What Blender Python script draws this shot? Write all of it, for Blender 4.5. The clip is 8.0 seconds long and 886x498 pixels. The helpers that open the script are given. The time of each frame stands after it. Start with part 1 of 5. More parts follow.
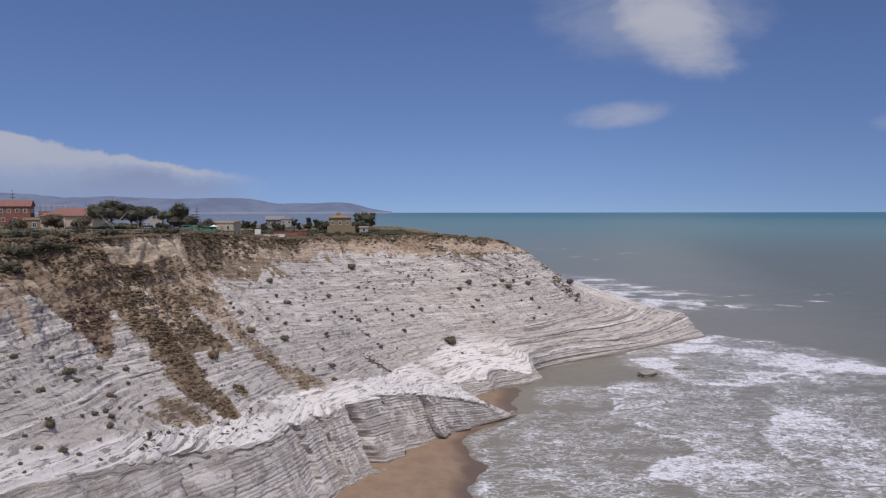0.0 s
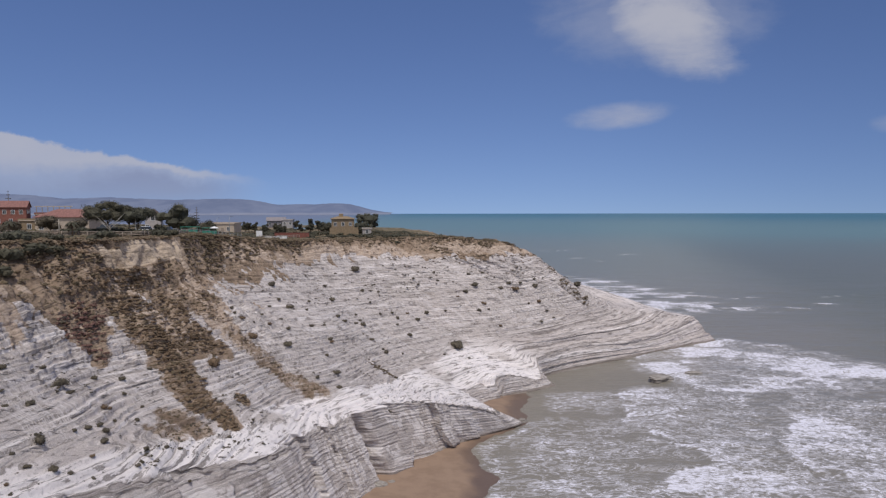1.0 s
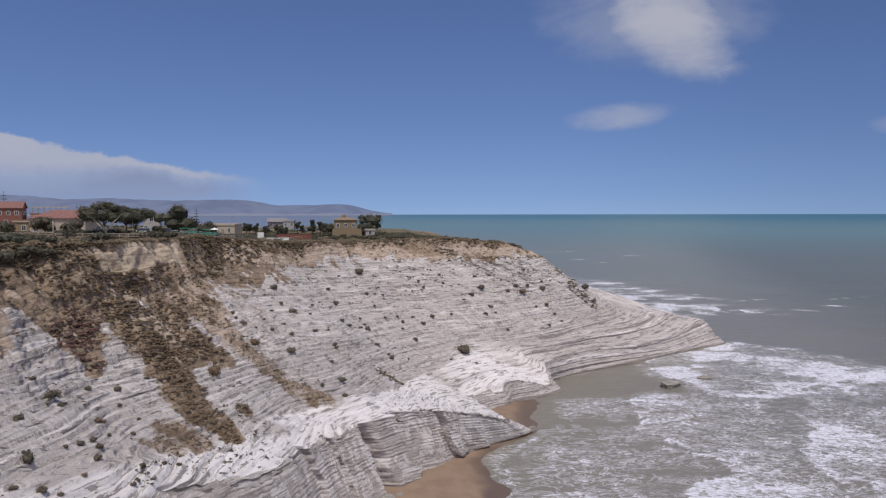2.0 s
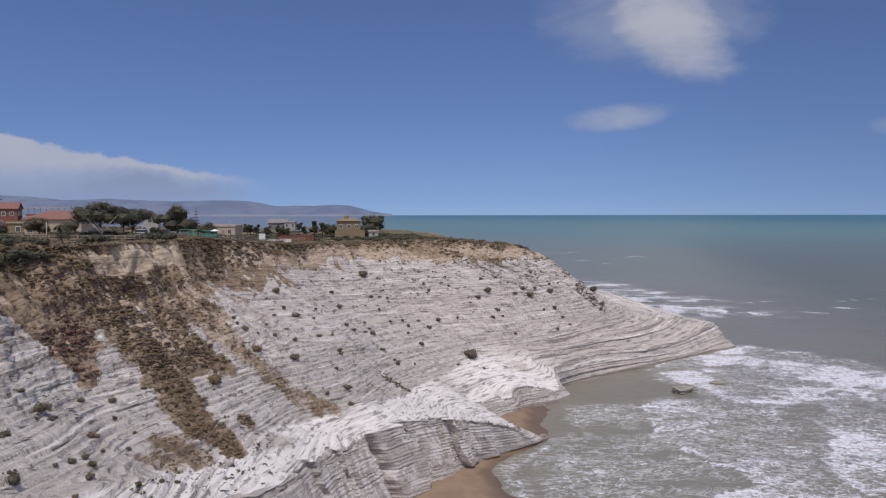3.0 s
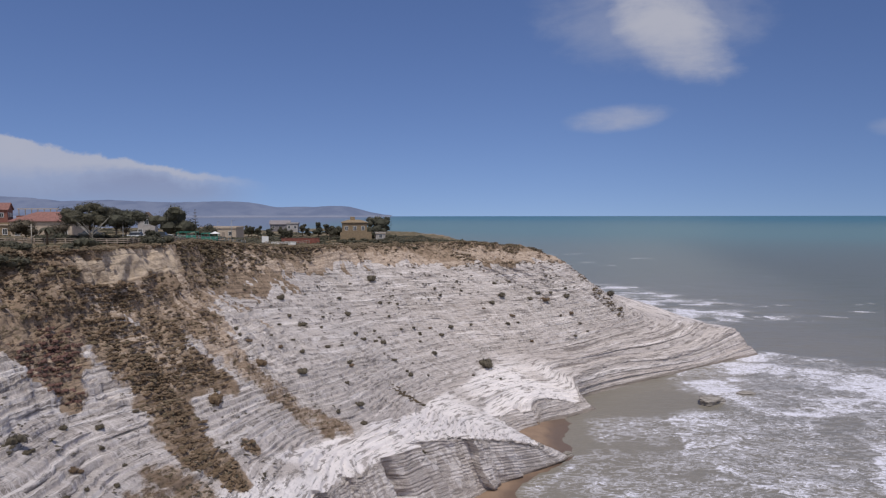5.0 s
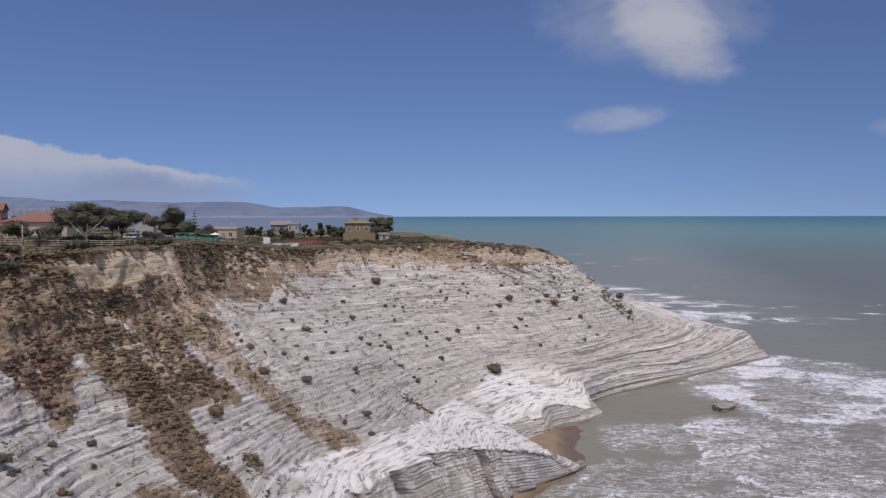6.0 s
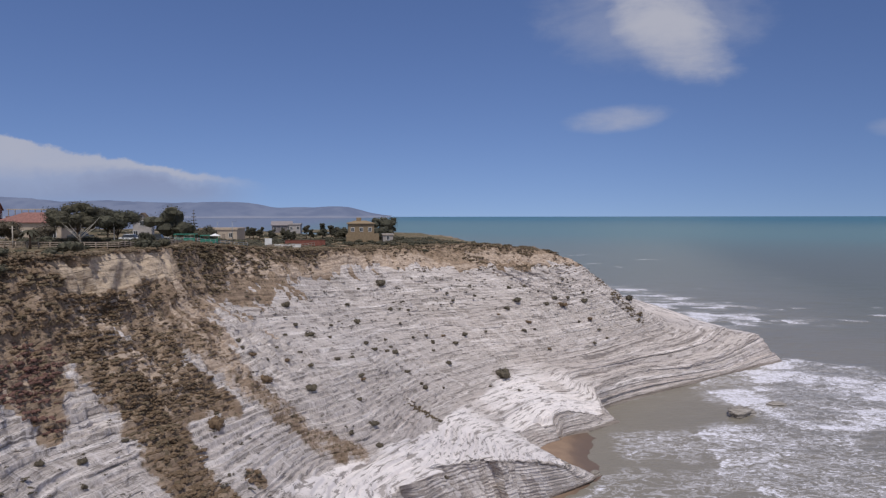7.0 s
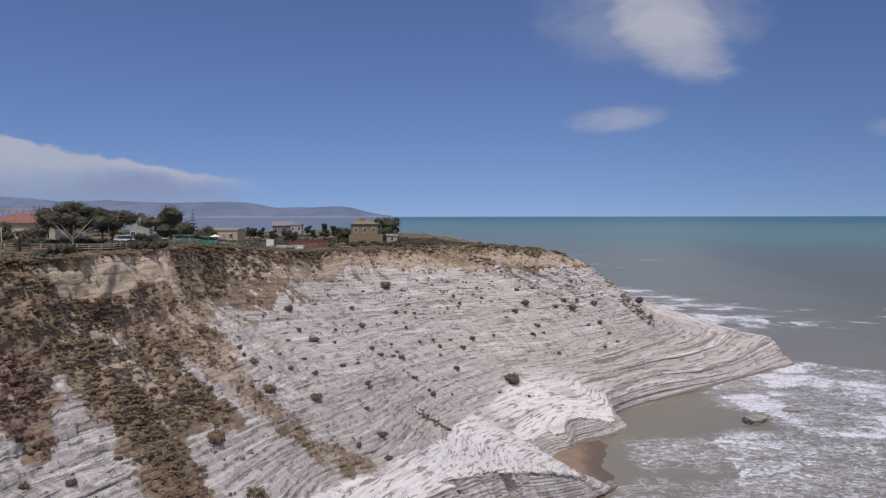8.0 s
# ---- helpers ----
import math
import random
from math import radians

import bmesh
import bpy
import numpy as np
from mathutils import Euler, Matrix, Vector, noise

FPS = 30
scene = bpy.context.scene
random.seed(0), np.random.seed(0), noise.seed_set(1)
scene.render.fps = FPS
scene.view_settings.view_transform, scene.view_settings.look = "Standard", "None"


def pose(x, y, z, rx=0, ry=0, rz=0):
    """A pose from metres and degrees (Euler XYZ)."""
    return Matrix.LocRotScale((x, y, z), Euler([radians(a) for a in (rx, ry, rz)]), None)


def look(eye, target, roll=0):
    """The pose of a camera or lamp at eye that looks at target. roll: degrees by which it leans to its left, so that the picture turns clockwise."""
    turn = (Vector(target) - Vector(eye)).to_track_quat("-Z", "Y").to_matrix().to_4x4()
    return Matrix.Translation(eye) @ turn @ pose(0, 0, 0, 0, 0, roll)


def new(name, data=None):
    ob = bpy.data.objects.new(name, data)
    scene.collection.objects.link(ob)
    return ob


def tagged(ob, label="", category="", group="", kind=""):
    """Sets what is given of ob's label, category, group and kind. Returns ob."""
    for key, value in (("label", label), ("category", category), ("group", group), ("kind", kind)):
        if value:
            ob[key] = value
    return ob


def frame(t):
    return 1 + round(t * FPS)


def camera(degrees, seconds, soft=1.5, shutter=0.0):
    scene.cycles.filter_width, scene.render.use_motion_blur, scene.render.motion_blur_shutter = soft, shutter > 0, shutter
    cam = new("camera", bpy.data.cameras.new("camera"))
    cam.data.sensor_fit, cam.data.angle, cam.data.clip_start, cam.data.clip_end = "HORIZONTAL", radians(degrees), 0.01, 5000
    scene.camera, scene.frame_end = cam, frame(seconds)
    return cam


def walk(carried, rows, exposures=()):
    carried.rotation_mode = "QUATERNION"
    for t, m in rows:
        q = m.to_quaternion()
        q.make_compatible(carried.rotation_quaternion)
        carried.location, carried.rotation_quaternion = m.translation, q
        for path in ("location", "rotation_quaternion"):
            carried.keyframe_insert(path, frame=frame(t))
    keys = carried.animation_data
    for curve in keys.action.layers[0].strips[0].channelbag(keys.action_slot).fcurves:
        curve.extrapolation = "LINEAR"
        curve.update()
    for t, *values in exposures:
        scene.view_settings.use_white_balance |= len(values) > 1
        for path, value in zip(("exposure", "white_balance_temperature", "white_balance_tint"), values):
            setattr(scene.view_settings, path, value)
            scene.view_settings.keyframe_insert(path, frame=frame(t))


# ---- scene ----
# ---------------------------------------------------------------- camera: a drone gliding level along the coast
cam = camera(70.0, 8.0, soft=1.25)


def drone(t):
    eye = (-0.996 - 1.936 * t + 0.009 * t * t, 1.75 + 4.884 * t + 0.0031 * t * t, 53.03)
    pitch = -3.905 + 0.0945 * t - 0.0061 * t * t
    yaw = -0.024 * t + 0.02
    return pose(*eye, 90 + pitch, 0.07, yaw)


walk(cam, [(t, drone(t)) for t in [0.5 * k for k in range(17)]])

# ---------------------------------------------------------------- sky and sun
SUN = Vector((0.02, -0.40, 0.915)).normalized()
scene.view_settings.exposure = 0.0
world = bpy.data.worlds.new("sky")
scene.world = world
world.use_nodes = True


class Nodes:
    """Short hand for building a node tree."""

    def __init__(self, tree):
        self.t = tree

    def add(self, kind, ins=None, op="", curve="", attribute=""):
        n = self.t.nodes.new(kind)
        if op:
            n.operation = op
        if curve:
            n.interpolation_type = curve
        if attribute:
            n.attribute_name = attribute
        for k, v in (ins or {}).items():
            s = n.inputs[k]
            if isinstance(v, bpy.types.NodeSocket):
                self.t.links.new(v, s)
            else:
                s.default_value = v
        return n

    def m(self, op, a, b=0.0, c=0.0, clamp=False):
        n = self.add("ShaderNodeMath", {0: a, 1: b, 2: c}, op=op)
        n.use_clamp = clamp
        return n.outputs[0]

    def v(self, op, a, b=(0, 0, 0)):
        return self.add("ShaderNodeVectorMath", {0: a, 1: b}, op=op).outputs[0]

    def noise(self, vec, scale, detail=4.0, rough=0.55, dist=0.0):
        return self.add("ShaderNodeTexNoise", {"Vector": vec, "Scale": scale, "Detail": detail, "Roughness": rough,
                                               "Distortion": dist}).outputs[0]

    def ramp(self, fac, lo, hi, a=0.0, b=1.0):
        n = self.add("ShaderNodeMapRange", {0: fac, 1: lo, 2: hi, 3: a, 4: b}, curve="SMOOTHSTEP")
        return n.outputs[0]

    def mix(self, fac, a, b, blend="MIX"):
        n = self.add("ShaderNodeMix")
        n.data_type, n.blend_type = "RGBA", blend
        for i, v in ((0, fac), (6, a), (7, b)):
            if isinstance(v, bpy.types.NodeSocket):
                self.t.links.new(v, n.inputs[i])
            else:
                n.inputs[i].default_value = v if not isinstance(v, tuple) or len(v) == 4 else (*v, 1.0)
        return n.outputs[2]

    def attr(self, name):
        return self.add("ShaderNodeAttribute", attribute=name).outputs["Fac"]

    def xyz(self, x, y, z):
        return self.add("ShaderNodeCombineXYZ", {0: x, 1: y, 2: z}).outputs[0]

    def link(self, a, b):
        self.t.links.new(a, b)


def build_sky():
    n = Nodes(world.node_tree)
    n.t.nodes.clear()
    way = n.add("ShaderNodeTexCoord").outputs["Generated"]
    sep = n.add("ShaderNodeSeparateXYZ", {0: way}).outputs
    # keep the sky above its horizon, so that the far edge of the sea meets sky
    up = n.m("ADD", n.m("MULTIPLY", n.m("MAXIMUM", n.m("ADD", sep[2], 0.012), 0.0), 0.9), 0.105)
    tex = n.t.nodes.new("ShaderNodeTexSky")
    tex.sky_type, tex.sun_disc = "NISHITA", False
    tex.sun_elevation, tex.sun_rotation = math.asin(SUN.z), math.atan2(SUN.x, SUN.y)
    tex.altitude, tex.air_density, tex.dust_density, tex.ozone_density = 50.0, 1.0, 0.0, 2.0
    n.link(n.xyz(sep[0], sep[1], up), tex.inputs["Vector"])
    sky = n.mix(1.0, tex.outputs[0], (0.80, 0.85, 1.13), "MULTIPLY")
    sky = n.mix(n.ramp(n.m("DIVIDE", sep[0], n.m("MAXIMUM", sep[1], 0.05)), 0.1, 0.75), sky, n.mix(1.0, sky, (0.86, 0.87, 0.88), "MULTIPLY"))
    # clouds, in slopes of the viewing direction ahead (east of north, and height)
    ahead = n.m("MAXIMUM", sep[1], 0.05)
    a, h = n.m("DIVIDE", sep[0], ahead), n.m("DIVIDE", sep[2], ahead)
    flat = n.xyz(a, h, 0.0)
    wisp = n.noise(n.xyz(n.m("MULTIPLY", a, 0.6), n.m("MULTIPLY", h, 1.6), 0.3), 7.0, 6.0, 0.62, 0.3)
    fine = n.noise(flat, 34.0, 5.0, 0.6)
    wob = n.m("ADD", n.m("MULTIPLY", n.m("SUBTRACT", wisp, 0.5), 1.9), n.m("MULTIPLY", n.m("SUBTRACT", fine, 0.5), 0.35))

    def puff(ca, ch, ra, rh, lean=0.0):
        da = n.m("DIVIDE", n.m("SUBTRACT", a, ca), ra)
        dh = n.m("DIVIDE", n.m("SUBTRACT", n.m("SUBTRACT", h, ch), n.m("MULTIPLY", n.m("SUBTRACT", a, ca), lean)), rh)
        r = n.m("ADD", n.m("MULTIPLY", da, da), n.m("MULTIPLY", dh, dh))
        return n.ramp(n.m("ADD", n.m("SUBTRACT", 1.0, r), wob), 0.0, 1.25)

    top = n.m("MULTIPLY", puff(0.345, 0.290, 0.13, 0.10, -0.45), 0.92)
    veil = n.m("MULTIPLY", puff(0.33, 0.30, 0.22, 0.10), 0.35)
    small = n.m("MULTIPLY", puff(0.285, 0.143, 0.105, 0.024, 0.10), 0.62)
    edge = n.m("MULTIPLY", puff(0.72, 0.13, 0.06, 0.02), 0.25)
    # the long bank over the hills: a crisp upper edge that falls off to the right
    line = n.m("SUBTRACT", 0.119, n.m("MULTIPLY", n.m("ADD", a, 0.70), 0.172))
    depth = n.m("ADD", n.m("SUBTRACT", line, h), n.m("ADD", n.m("MULTIPLY", wob, 0.026), n.m("MULTIPLY", n.m("SUBTRACT", fine, 0.5), 0.012)))
    part_white = n.m("DIVIDE", depth, n.ramp(a, -0.70, -0.44, 0.050, 0.016))
    bank = n.m("MULTIPLY", n.ramp(depth, 0.0, 0.008), n.m("ADD", n.ramp(part_white, 1.3, 0.7, 0.52, 0.80), n.m("MULTIPLY", wob, 0.16)))
    bank = n.m("MULTIPLY", bank, n.m("MULTIPLY", n.ramp(a, -0.26, -0.42), n.ramp(n.m("ADD", h, 0.02), 0.0, 0.05)))
    front = n.ramp(sep[1], 0.1, 0.3)
    cover = bank
    for c in (top, veil, small, edge):
        cover = n.m("MAXIMUM", cover, c)
    cover = n.m("MULTIPLY", cover, front)
    # fair-weather cloud over the rest of the sky, unseen, added to fill the shade
    rest = n.m("MULTIPLY", n.ramp(n.noise(way, 2.6, 5.0, 0.6), 0.42, 0.62), n.ramp(sep[1], 0.35, 0.05))
    shade = n.m("MULTIPLY", n.ramp(part_white, 0.6, 2.2), n.m("MULTIPLY", n.ramp(a, -0.24, -0.34), n.ramp(h, 0.16, 0.12)))
    lit = n.mix(cover, sky, n.mix(shade, (5.4, 5.5, 6.4, 1.0), (3.4, 3.25, 4.1, 1.0)))
    lit = n.mix(n.m("MULTIPLY", rest, 0.8), lit, (9.8, 9.6, 10.0, 1.0))
    bg = n.add("ShaderNodeBackground", {0: lit, 1: 0.081})
    out = n.add("ShaderNodeOutputWorld")
    n.link(bg.outputs[0], out.inputs[0])


build_sky()
sun = new("sun", bpy.data.lights.new("sun", "SUN"))
sun.data.energy, sun.data.angle, sun.data.color = 2.6, radians(0.53), (1.0, 0.945, 0.87)
sun.matrix_world = look((0, 0, 200), Vector((0, 0, 200)) - SUN)

# ---------------------------------------------------------------- materials
def shader(name, rough=0.8, spec=0.3):
    mat = bpy.data.materials.new(name)
    mat.use_nodes = True
    n = Nodes(mat.node_tree)
    b = n.t.nodes["Principled BSDF"]
    b.inputs["Roughness"].default_value = rough
    b.inputs["Specular IOR Level"].default_value = spec
    return mat, n, b


def bump(n, b, height, strength, dist):
    node = n.add("ShaderNodeBump", {"Strength": strength, "Distance": dist, "Height": height})
    n.link(node.outputs[0], b.inputs["Normal"])


def cliff_material():
    mat, n, b = shader("marl_and_soil", 0.9, 0.2)
    place = n.add("ShaderNodeTexCoord").outputs["Object"]
    bed, along, soil, pale = n.attr("bed"), n.attr("along"), n.attr("soil"), n.attr("pale")
    # thin beds of the marl, running along the cliff
    drift = n.m("MULTIPLY", n.m("SUBTRACT", n.noise(place, 0.25, 4.0), 0.5), 0.10)
    level = n.m("ADD", bed, drift)
    steep = n.attr("steep")
    wall, point = n.attr("wall"), n.attr("point")
    slope = n.attr("slope")
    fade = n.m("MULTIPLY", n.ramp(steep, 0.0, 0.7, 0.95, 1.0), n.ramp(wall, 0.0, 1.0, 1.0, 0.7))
    thin = n.noise(n.xyz(n.m("MULTIPLY", level, 2.2), n.m("MULTIPLY", along, 0.04), 0.0), 1.0, 5.0, 0.68)
    fine = n.noise(n.xyz(n.m("MULTIPLY", level, 3.6), n.m("MULTIPLY", along, 0.22), 2.0), 1.0, 4.0, 0.70)
    thick = n.noise(n.xyz(n.m("MULTIPLY", level, 0.9), n.m("MULTIPLY", along, 0.008), 4.0), 1.0, 4.0, 0.65)
    rill = n.noise(n.xyz(n.m("ADD", n.m("MULTIPLY", along, 1.1), n.m("MULTIPLY", bed, 0.3)), n.m("MULTIPLY", bed, 0.10), 8.0), 1.0, 5.0, 0.65)
    sheet = n.noise(n.xyz(n.m("MULTIPLY", along, 0.16), n.m("MULTIPLY", bed, 0.07), 6.0), 1.0, 4.0, 0.6, 0.5)
    grain = n.noise(place, 1.7, 7.0, 0.75)
    broad = n.noise(place, 0.07, 4.0, 0.6)
    # white on flat ground, greyer on steep, with grey panels between the fall lines
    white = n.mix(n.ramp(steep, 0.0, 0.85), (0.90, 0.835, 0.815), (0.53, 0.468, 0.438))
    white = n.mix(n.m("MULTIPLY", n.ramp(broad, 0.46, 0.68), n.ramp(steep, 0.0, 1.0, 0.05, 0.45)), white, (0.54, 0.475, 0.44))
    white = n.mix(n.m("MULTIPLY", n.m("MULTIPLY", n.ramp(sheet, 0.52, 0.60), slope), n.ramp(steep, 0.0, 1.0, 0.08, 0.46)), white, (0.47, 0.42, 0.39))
    white = n.mix(n.m("MULTIPLY", n.ramp(rill, 0.55, 0.42), n.m("MULTIPLY", slope, 0.30)), white, (0.66, 0.60, 0.575))
    # sunlit ledges and shaded risers, put into the colour as white and dark lines
    white = n.mix(n.m("MULTIPLY", n.ramp(thin, 0.55, 0.62), n.m("MULTIPLY", fade, 0.6)), white, (0.90, 0.835, 0.81))
    white = n.mix(n.m("MULTIPLY", n.ramp(thick, 0.58, 0.64), n.m("MULTIPLY", fade, 0.75)), white, (0.90, 0.835, 0.81))
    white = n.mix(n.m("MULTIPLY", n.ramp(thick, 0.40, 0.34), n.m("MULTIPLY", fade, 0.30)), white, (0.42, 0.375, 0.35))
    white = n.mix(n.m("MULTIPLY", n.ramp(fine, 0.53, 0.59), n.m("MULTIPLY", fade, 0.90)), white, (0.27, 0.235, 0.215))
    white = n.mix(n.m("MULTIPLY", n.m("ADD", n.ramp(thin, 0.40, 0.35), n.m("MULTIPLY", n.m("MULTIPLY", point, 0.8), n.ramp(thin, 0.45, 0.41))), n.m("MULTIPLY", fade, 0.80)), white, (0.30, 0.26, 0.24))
    white = n.mix(n.m("MULTIPLY", n.ramp(grain, 0.55, 0.62), n.m("MULTIPLY", n.ramp(point, 0.0, 1.0, 1.0, 0.5), n.ramp(steep, 0.0, 0.7, 0.25, 0.5))), white, (0.34, 0.30, 0.275))
    runnel = n.noise(n.xyz(n.m("ADD", n.m("MULTIPLY", along, 0.55), n.m("MULTIPLY", bed, 0.06)), n.m("MULTIPLY", bed, 0.05), 12.0), 1.0, 4.0, 0.65)
    white = n.mix(n.m("MULTIPLY", n.ramp(n.m("ABSOLUTE", n.m("SUBTRACT", runnel, 0.5)), 0.022, 0.006), n.m("MULTIPLY", slope, 0.55)), white, (0.76, 0.705, 0.69))
    white = n.mix(n.m("MULTIPLY", n.ramp(n.m("ABSOLUTE", n.m("SUBTRACT", runnel, 0.58)), 0.016, 0.004), n.m("MULTIPLY", slope, 0.50)), white, (0.30, 0.26, 0.235))
    speck = n.noise(place, 5.5, 3.0, 0.7)
    white = n.mix(n.m("MULTIPLY", n.ramp(speck, 0.54, 0.66), n.ramp(steep, 0.0, 0.7, 0.12, 0.42)), white, (0.30, 0.26, 0.235))
    white = n.mix(n.m("MULTIPLY", n.ramp(speck, 0.46, 0.34), 0.45), white, (0.84, 0.785, 0.765))
    # upright panels of the low wall: shaded and lit facets put into its colour
    panel = n.noise(n.xyz(n.m("MULTIPLY", along, 0.40), n.m("MULTIPLY", bed, 0.16), 3.0), 1.0, 5.0, 0.65)
    white = n.mix(n.m("MULTIPLY", wall, n.m("MULTIPLY", n.ramp(panel, 0.54, 0.58), 0.40)), white, (0.42, 0.38, 0.365))
    white = n.mix(n.m("MULTIPLY", wall, n.m("MULTIPLY", n.ramp(panel, 0.52, 0.47), 0.55)), white, (0.86, 0.805, 0.79))
    turf = n.attr("turf")
    # the tide line: dark wet rock at the foot
    high = n.add("ShaderNodeSeparateXYZ", {0: place}).outputs[2]
    tide = n.ramp(n.m("ADD", high, n.m("MULTIPLY", n.m("SUBTRACT", grain, 0.5), 1.6)), 1.15, 0.55)
    white = n.mix(n.m("MULTIPLY", tide, 0.75), white, (0.20, 0.165, 0.135))
    # earth: pale clay, brown soil and specks of dry low scrub
    patch = n.noise(place, 0.30, 6.0, 0.65)
    speck = n.noise(place, 1.6, 5.0, 0.7)
    earth = n.mix(n.ramp(patch, 0.38, 0.62), (0.385, 0.288, 0.212), (0.255, 0.184, 0.132))
    earth = n.mix(n.m("MULTIPLY", n.ramp(speck, 0.50, 0.64), 0.8), earth, (0.10, 0.082, 0.05))
    clay = n.mix(n.ramp(grain, 0.40, 0.62), (0.57, 0.455, 0.365), (0.385, 0.292, 0.225))
    clay = n.mix(n.m("MULTIPLY", n.ramp(fine, 0.46, 0.60), 0.6), clay, (0.29, 0.22, 0.17))
    earth = n.mix(n.ramp(n.m("ADD", pale, n.m("MULTIPLY", n.m("SUBTRACT", patch, 0.5), 1.6)), 0.35, 0.6), earth, clay)
    earth = n.mix(n.m("MULTIPLY", n.attr("bluff"), n.ramp(grain, 0.62, 0.40, 0.35, 0.9)), earth, (0.62, 0.50, 0.38))
    earth = n.mix(n.m("MULTIPLY", turf, n.ramp(patch, 0.30, 0.55)), earth, (0.15, 0.125, 0.075))
    edge = n.m("ADD", soil, n.m("MULTIPLY", n.m("SUBTRACT", n.m("ADD", n.m("MULTIPLY", patch, 0.5), n.m("MULTIPLY", speck, 0.5)), 0.5), 1.5))
    cover = n.ramp(edge, 0.35, 0.65)
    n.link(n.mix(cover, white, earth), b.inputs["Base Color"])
    relief = n.m("MULTIPLY", n.m("ADD", n.m("ADD", n.m("MULTIPLY", thin, 0.5), n.m("MULTIPLY", n.ramp(thin, 0.36, 0.44), 0.22)), n.m("MULTIPLY", fine, 0.3)), fade)
    relief = n.m("ADD", relief, n.m("ADD", n.m("MULTIPLY", n.m("MULTIPLY", rill, slope), 0.3), n.m("MULTIPLY", grain, 0.5)))
    bump(n, b, relief, 1.0, 0.6)
    return mat


def sand_material():
    mat, n, b = shader("wet_sand", 0.6, 0.4)
    place = n.add("ShaderNodeTexCoord").outputs["Object"]
    wet = n.attr("wet")
    dry = n.mix(n.ramp(n.noise(place, 0.4, 5.0), 0.35, 0.7), (0.30, 0.207, 0.145), (0.25, 0.170, 0.118))
    n.link(n.mix(wet, dry, (0.15, 0.103, 0.078)), b.inputs["Base Color"])
    n.link(n.ramp(wet, 0.0, 1.0, 0.8, 0.35), b.inputs["Roughness"])
    bump(n, b, n.noise(place, 2.5, 6.0), 0.3, 0.1)
    return mat


def sea_material():
    mat, n, b = shader("turbid_sea", 0.32, 0.28)
    place = n.add("ShaderNodeTexCoord").outputs["Object"]
    sep = n.add("ShaderNodeSeparateXYZ", {0: place}).outputs
    out = n.m("ADD", sep[1], n.m("MULTIPLY", sep[0], 0.45))
    out = n.m("ADD", out, n.m("MULTIPLY", n.m("SUBTRACT", n.noise(place, 0.004, 4.0), 0.5), 260.0))
    near = n.mix(n.ramp(out, 240.0, 750.0), (0.232, 0.210, 0.176), (0.202, 0.209, 0.160))
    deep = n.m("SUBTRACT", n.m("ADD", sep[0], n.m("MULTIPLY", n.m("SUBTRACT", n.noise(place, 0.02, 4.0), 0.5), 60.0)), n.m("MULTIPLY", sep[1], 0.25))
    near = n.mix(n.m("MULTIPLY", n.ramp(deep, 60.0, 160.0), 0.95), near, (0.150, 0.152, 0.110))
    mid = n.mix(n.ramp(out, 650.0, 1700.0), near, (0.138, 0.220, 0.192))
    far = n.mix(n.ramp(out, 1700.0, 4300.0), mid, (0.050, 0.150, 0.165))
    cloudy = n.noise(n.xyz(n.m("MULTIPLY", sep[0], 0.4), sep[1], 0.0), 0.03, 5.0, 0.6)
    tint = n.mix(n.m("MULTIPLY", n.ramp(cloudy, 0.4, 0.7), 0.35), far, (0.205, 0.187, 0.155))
    # haze over the far left water, put into the colour as a grey tint
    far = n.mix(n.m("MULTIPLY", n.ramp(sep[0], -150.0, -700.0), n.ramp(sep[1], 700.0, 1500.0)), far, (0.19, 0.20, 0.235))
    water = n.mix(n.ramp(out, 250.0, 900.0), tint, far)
    # foam: lacy streaks where the swell breaks
    foam = n.attr("foam")
    lace = n.noise(n.xyz(n.m("MULTIPLY", sep[0], 0.62), sep[1], 0.0), 0.75, 9.0, 0.72, 1.4)
    big = n.noise(n.xyz(n.m("MULTIPLY", sep[0], 0.6), sep[1], 3.0), 0.10, 5.0, 0.6, 1.0)
    web = n.m("ADD", n.m("MULTIPLY", lace, 0.7), n.m("MULTIPLY", big, 0.3))
    web = n.m("ADD", n.m("MULTIPLY", n.m("SUBTRACT", web, 0.5), 2.3), 0.5)
    white = n.m("MULTIPLY", n.ramp(n.m("SUBTRACT", web, n.m("SUBTRACT", 1.0, foam)), -0.08, 0.16), 0.92)
    web2 = n.noise(n.xyz(n.m("MULTIPLY", sep[0], 0.5), sep[1], 5.0), 0.30, 7.0, 0.62, 1.6)
    vein = n.ramp(n.m("ABSOLUTE", n.m("SUBTRACT", web2, 0.5)), 0.040, 0.008)
    vein = n.m("MULTIPLY", vein, n.ramp(foam, 0.10, 0.34))
    fleck = n.noise(n.xyz(n.m("MULTIPLY", sep[0], 0.6), sep[1], 9.0), 1.3, 5.0, 0.7)
    white = n.m("MULTIPLY", n.m("MAXIMUM", white, n.m("MULTIPLY", vein, 0.42)), n.ramp(fleck, 0.34, 0.56, 0.55, 1.0))
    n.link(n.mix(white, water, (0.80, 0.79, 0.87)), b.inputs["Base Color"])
    n.link(n.ramp(white, 0.0, 0.6, 0.30, 0.85), b.inputs["Roughness"])
    wave = n.m("ADD", n.noise(n.xyz(n.m("MULTIPLY", sep[0], 0.45), sep[1], 0.0), 0.35, 6.0, 0.6), n.m("MULTIPLY", lace, 0.3))
    bump(n, b, wave, 0.35, 0.8)
    return mat


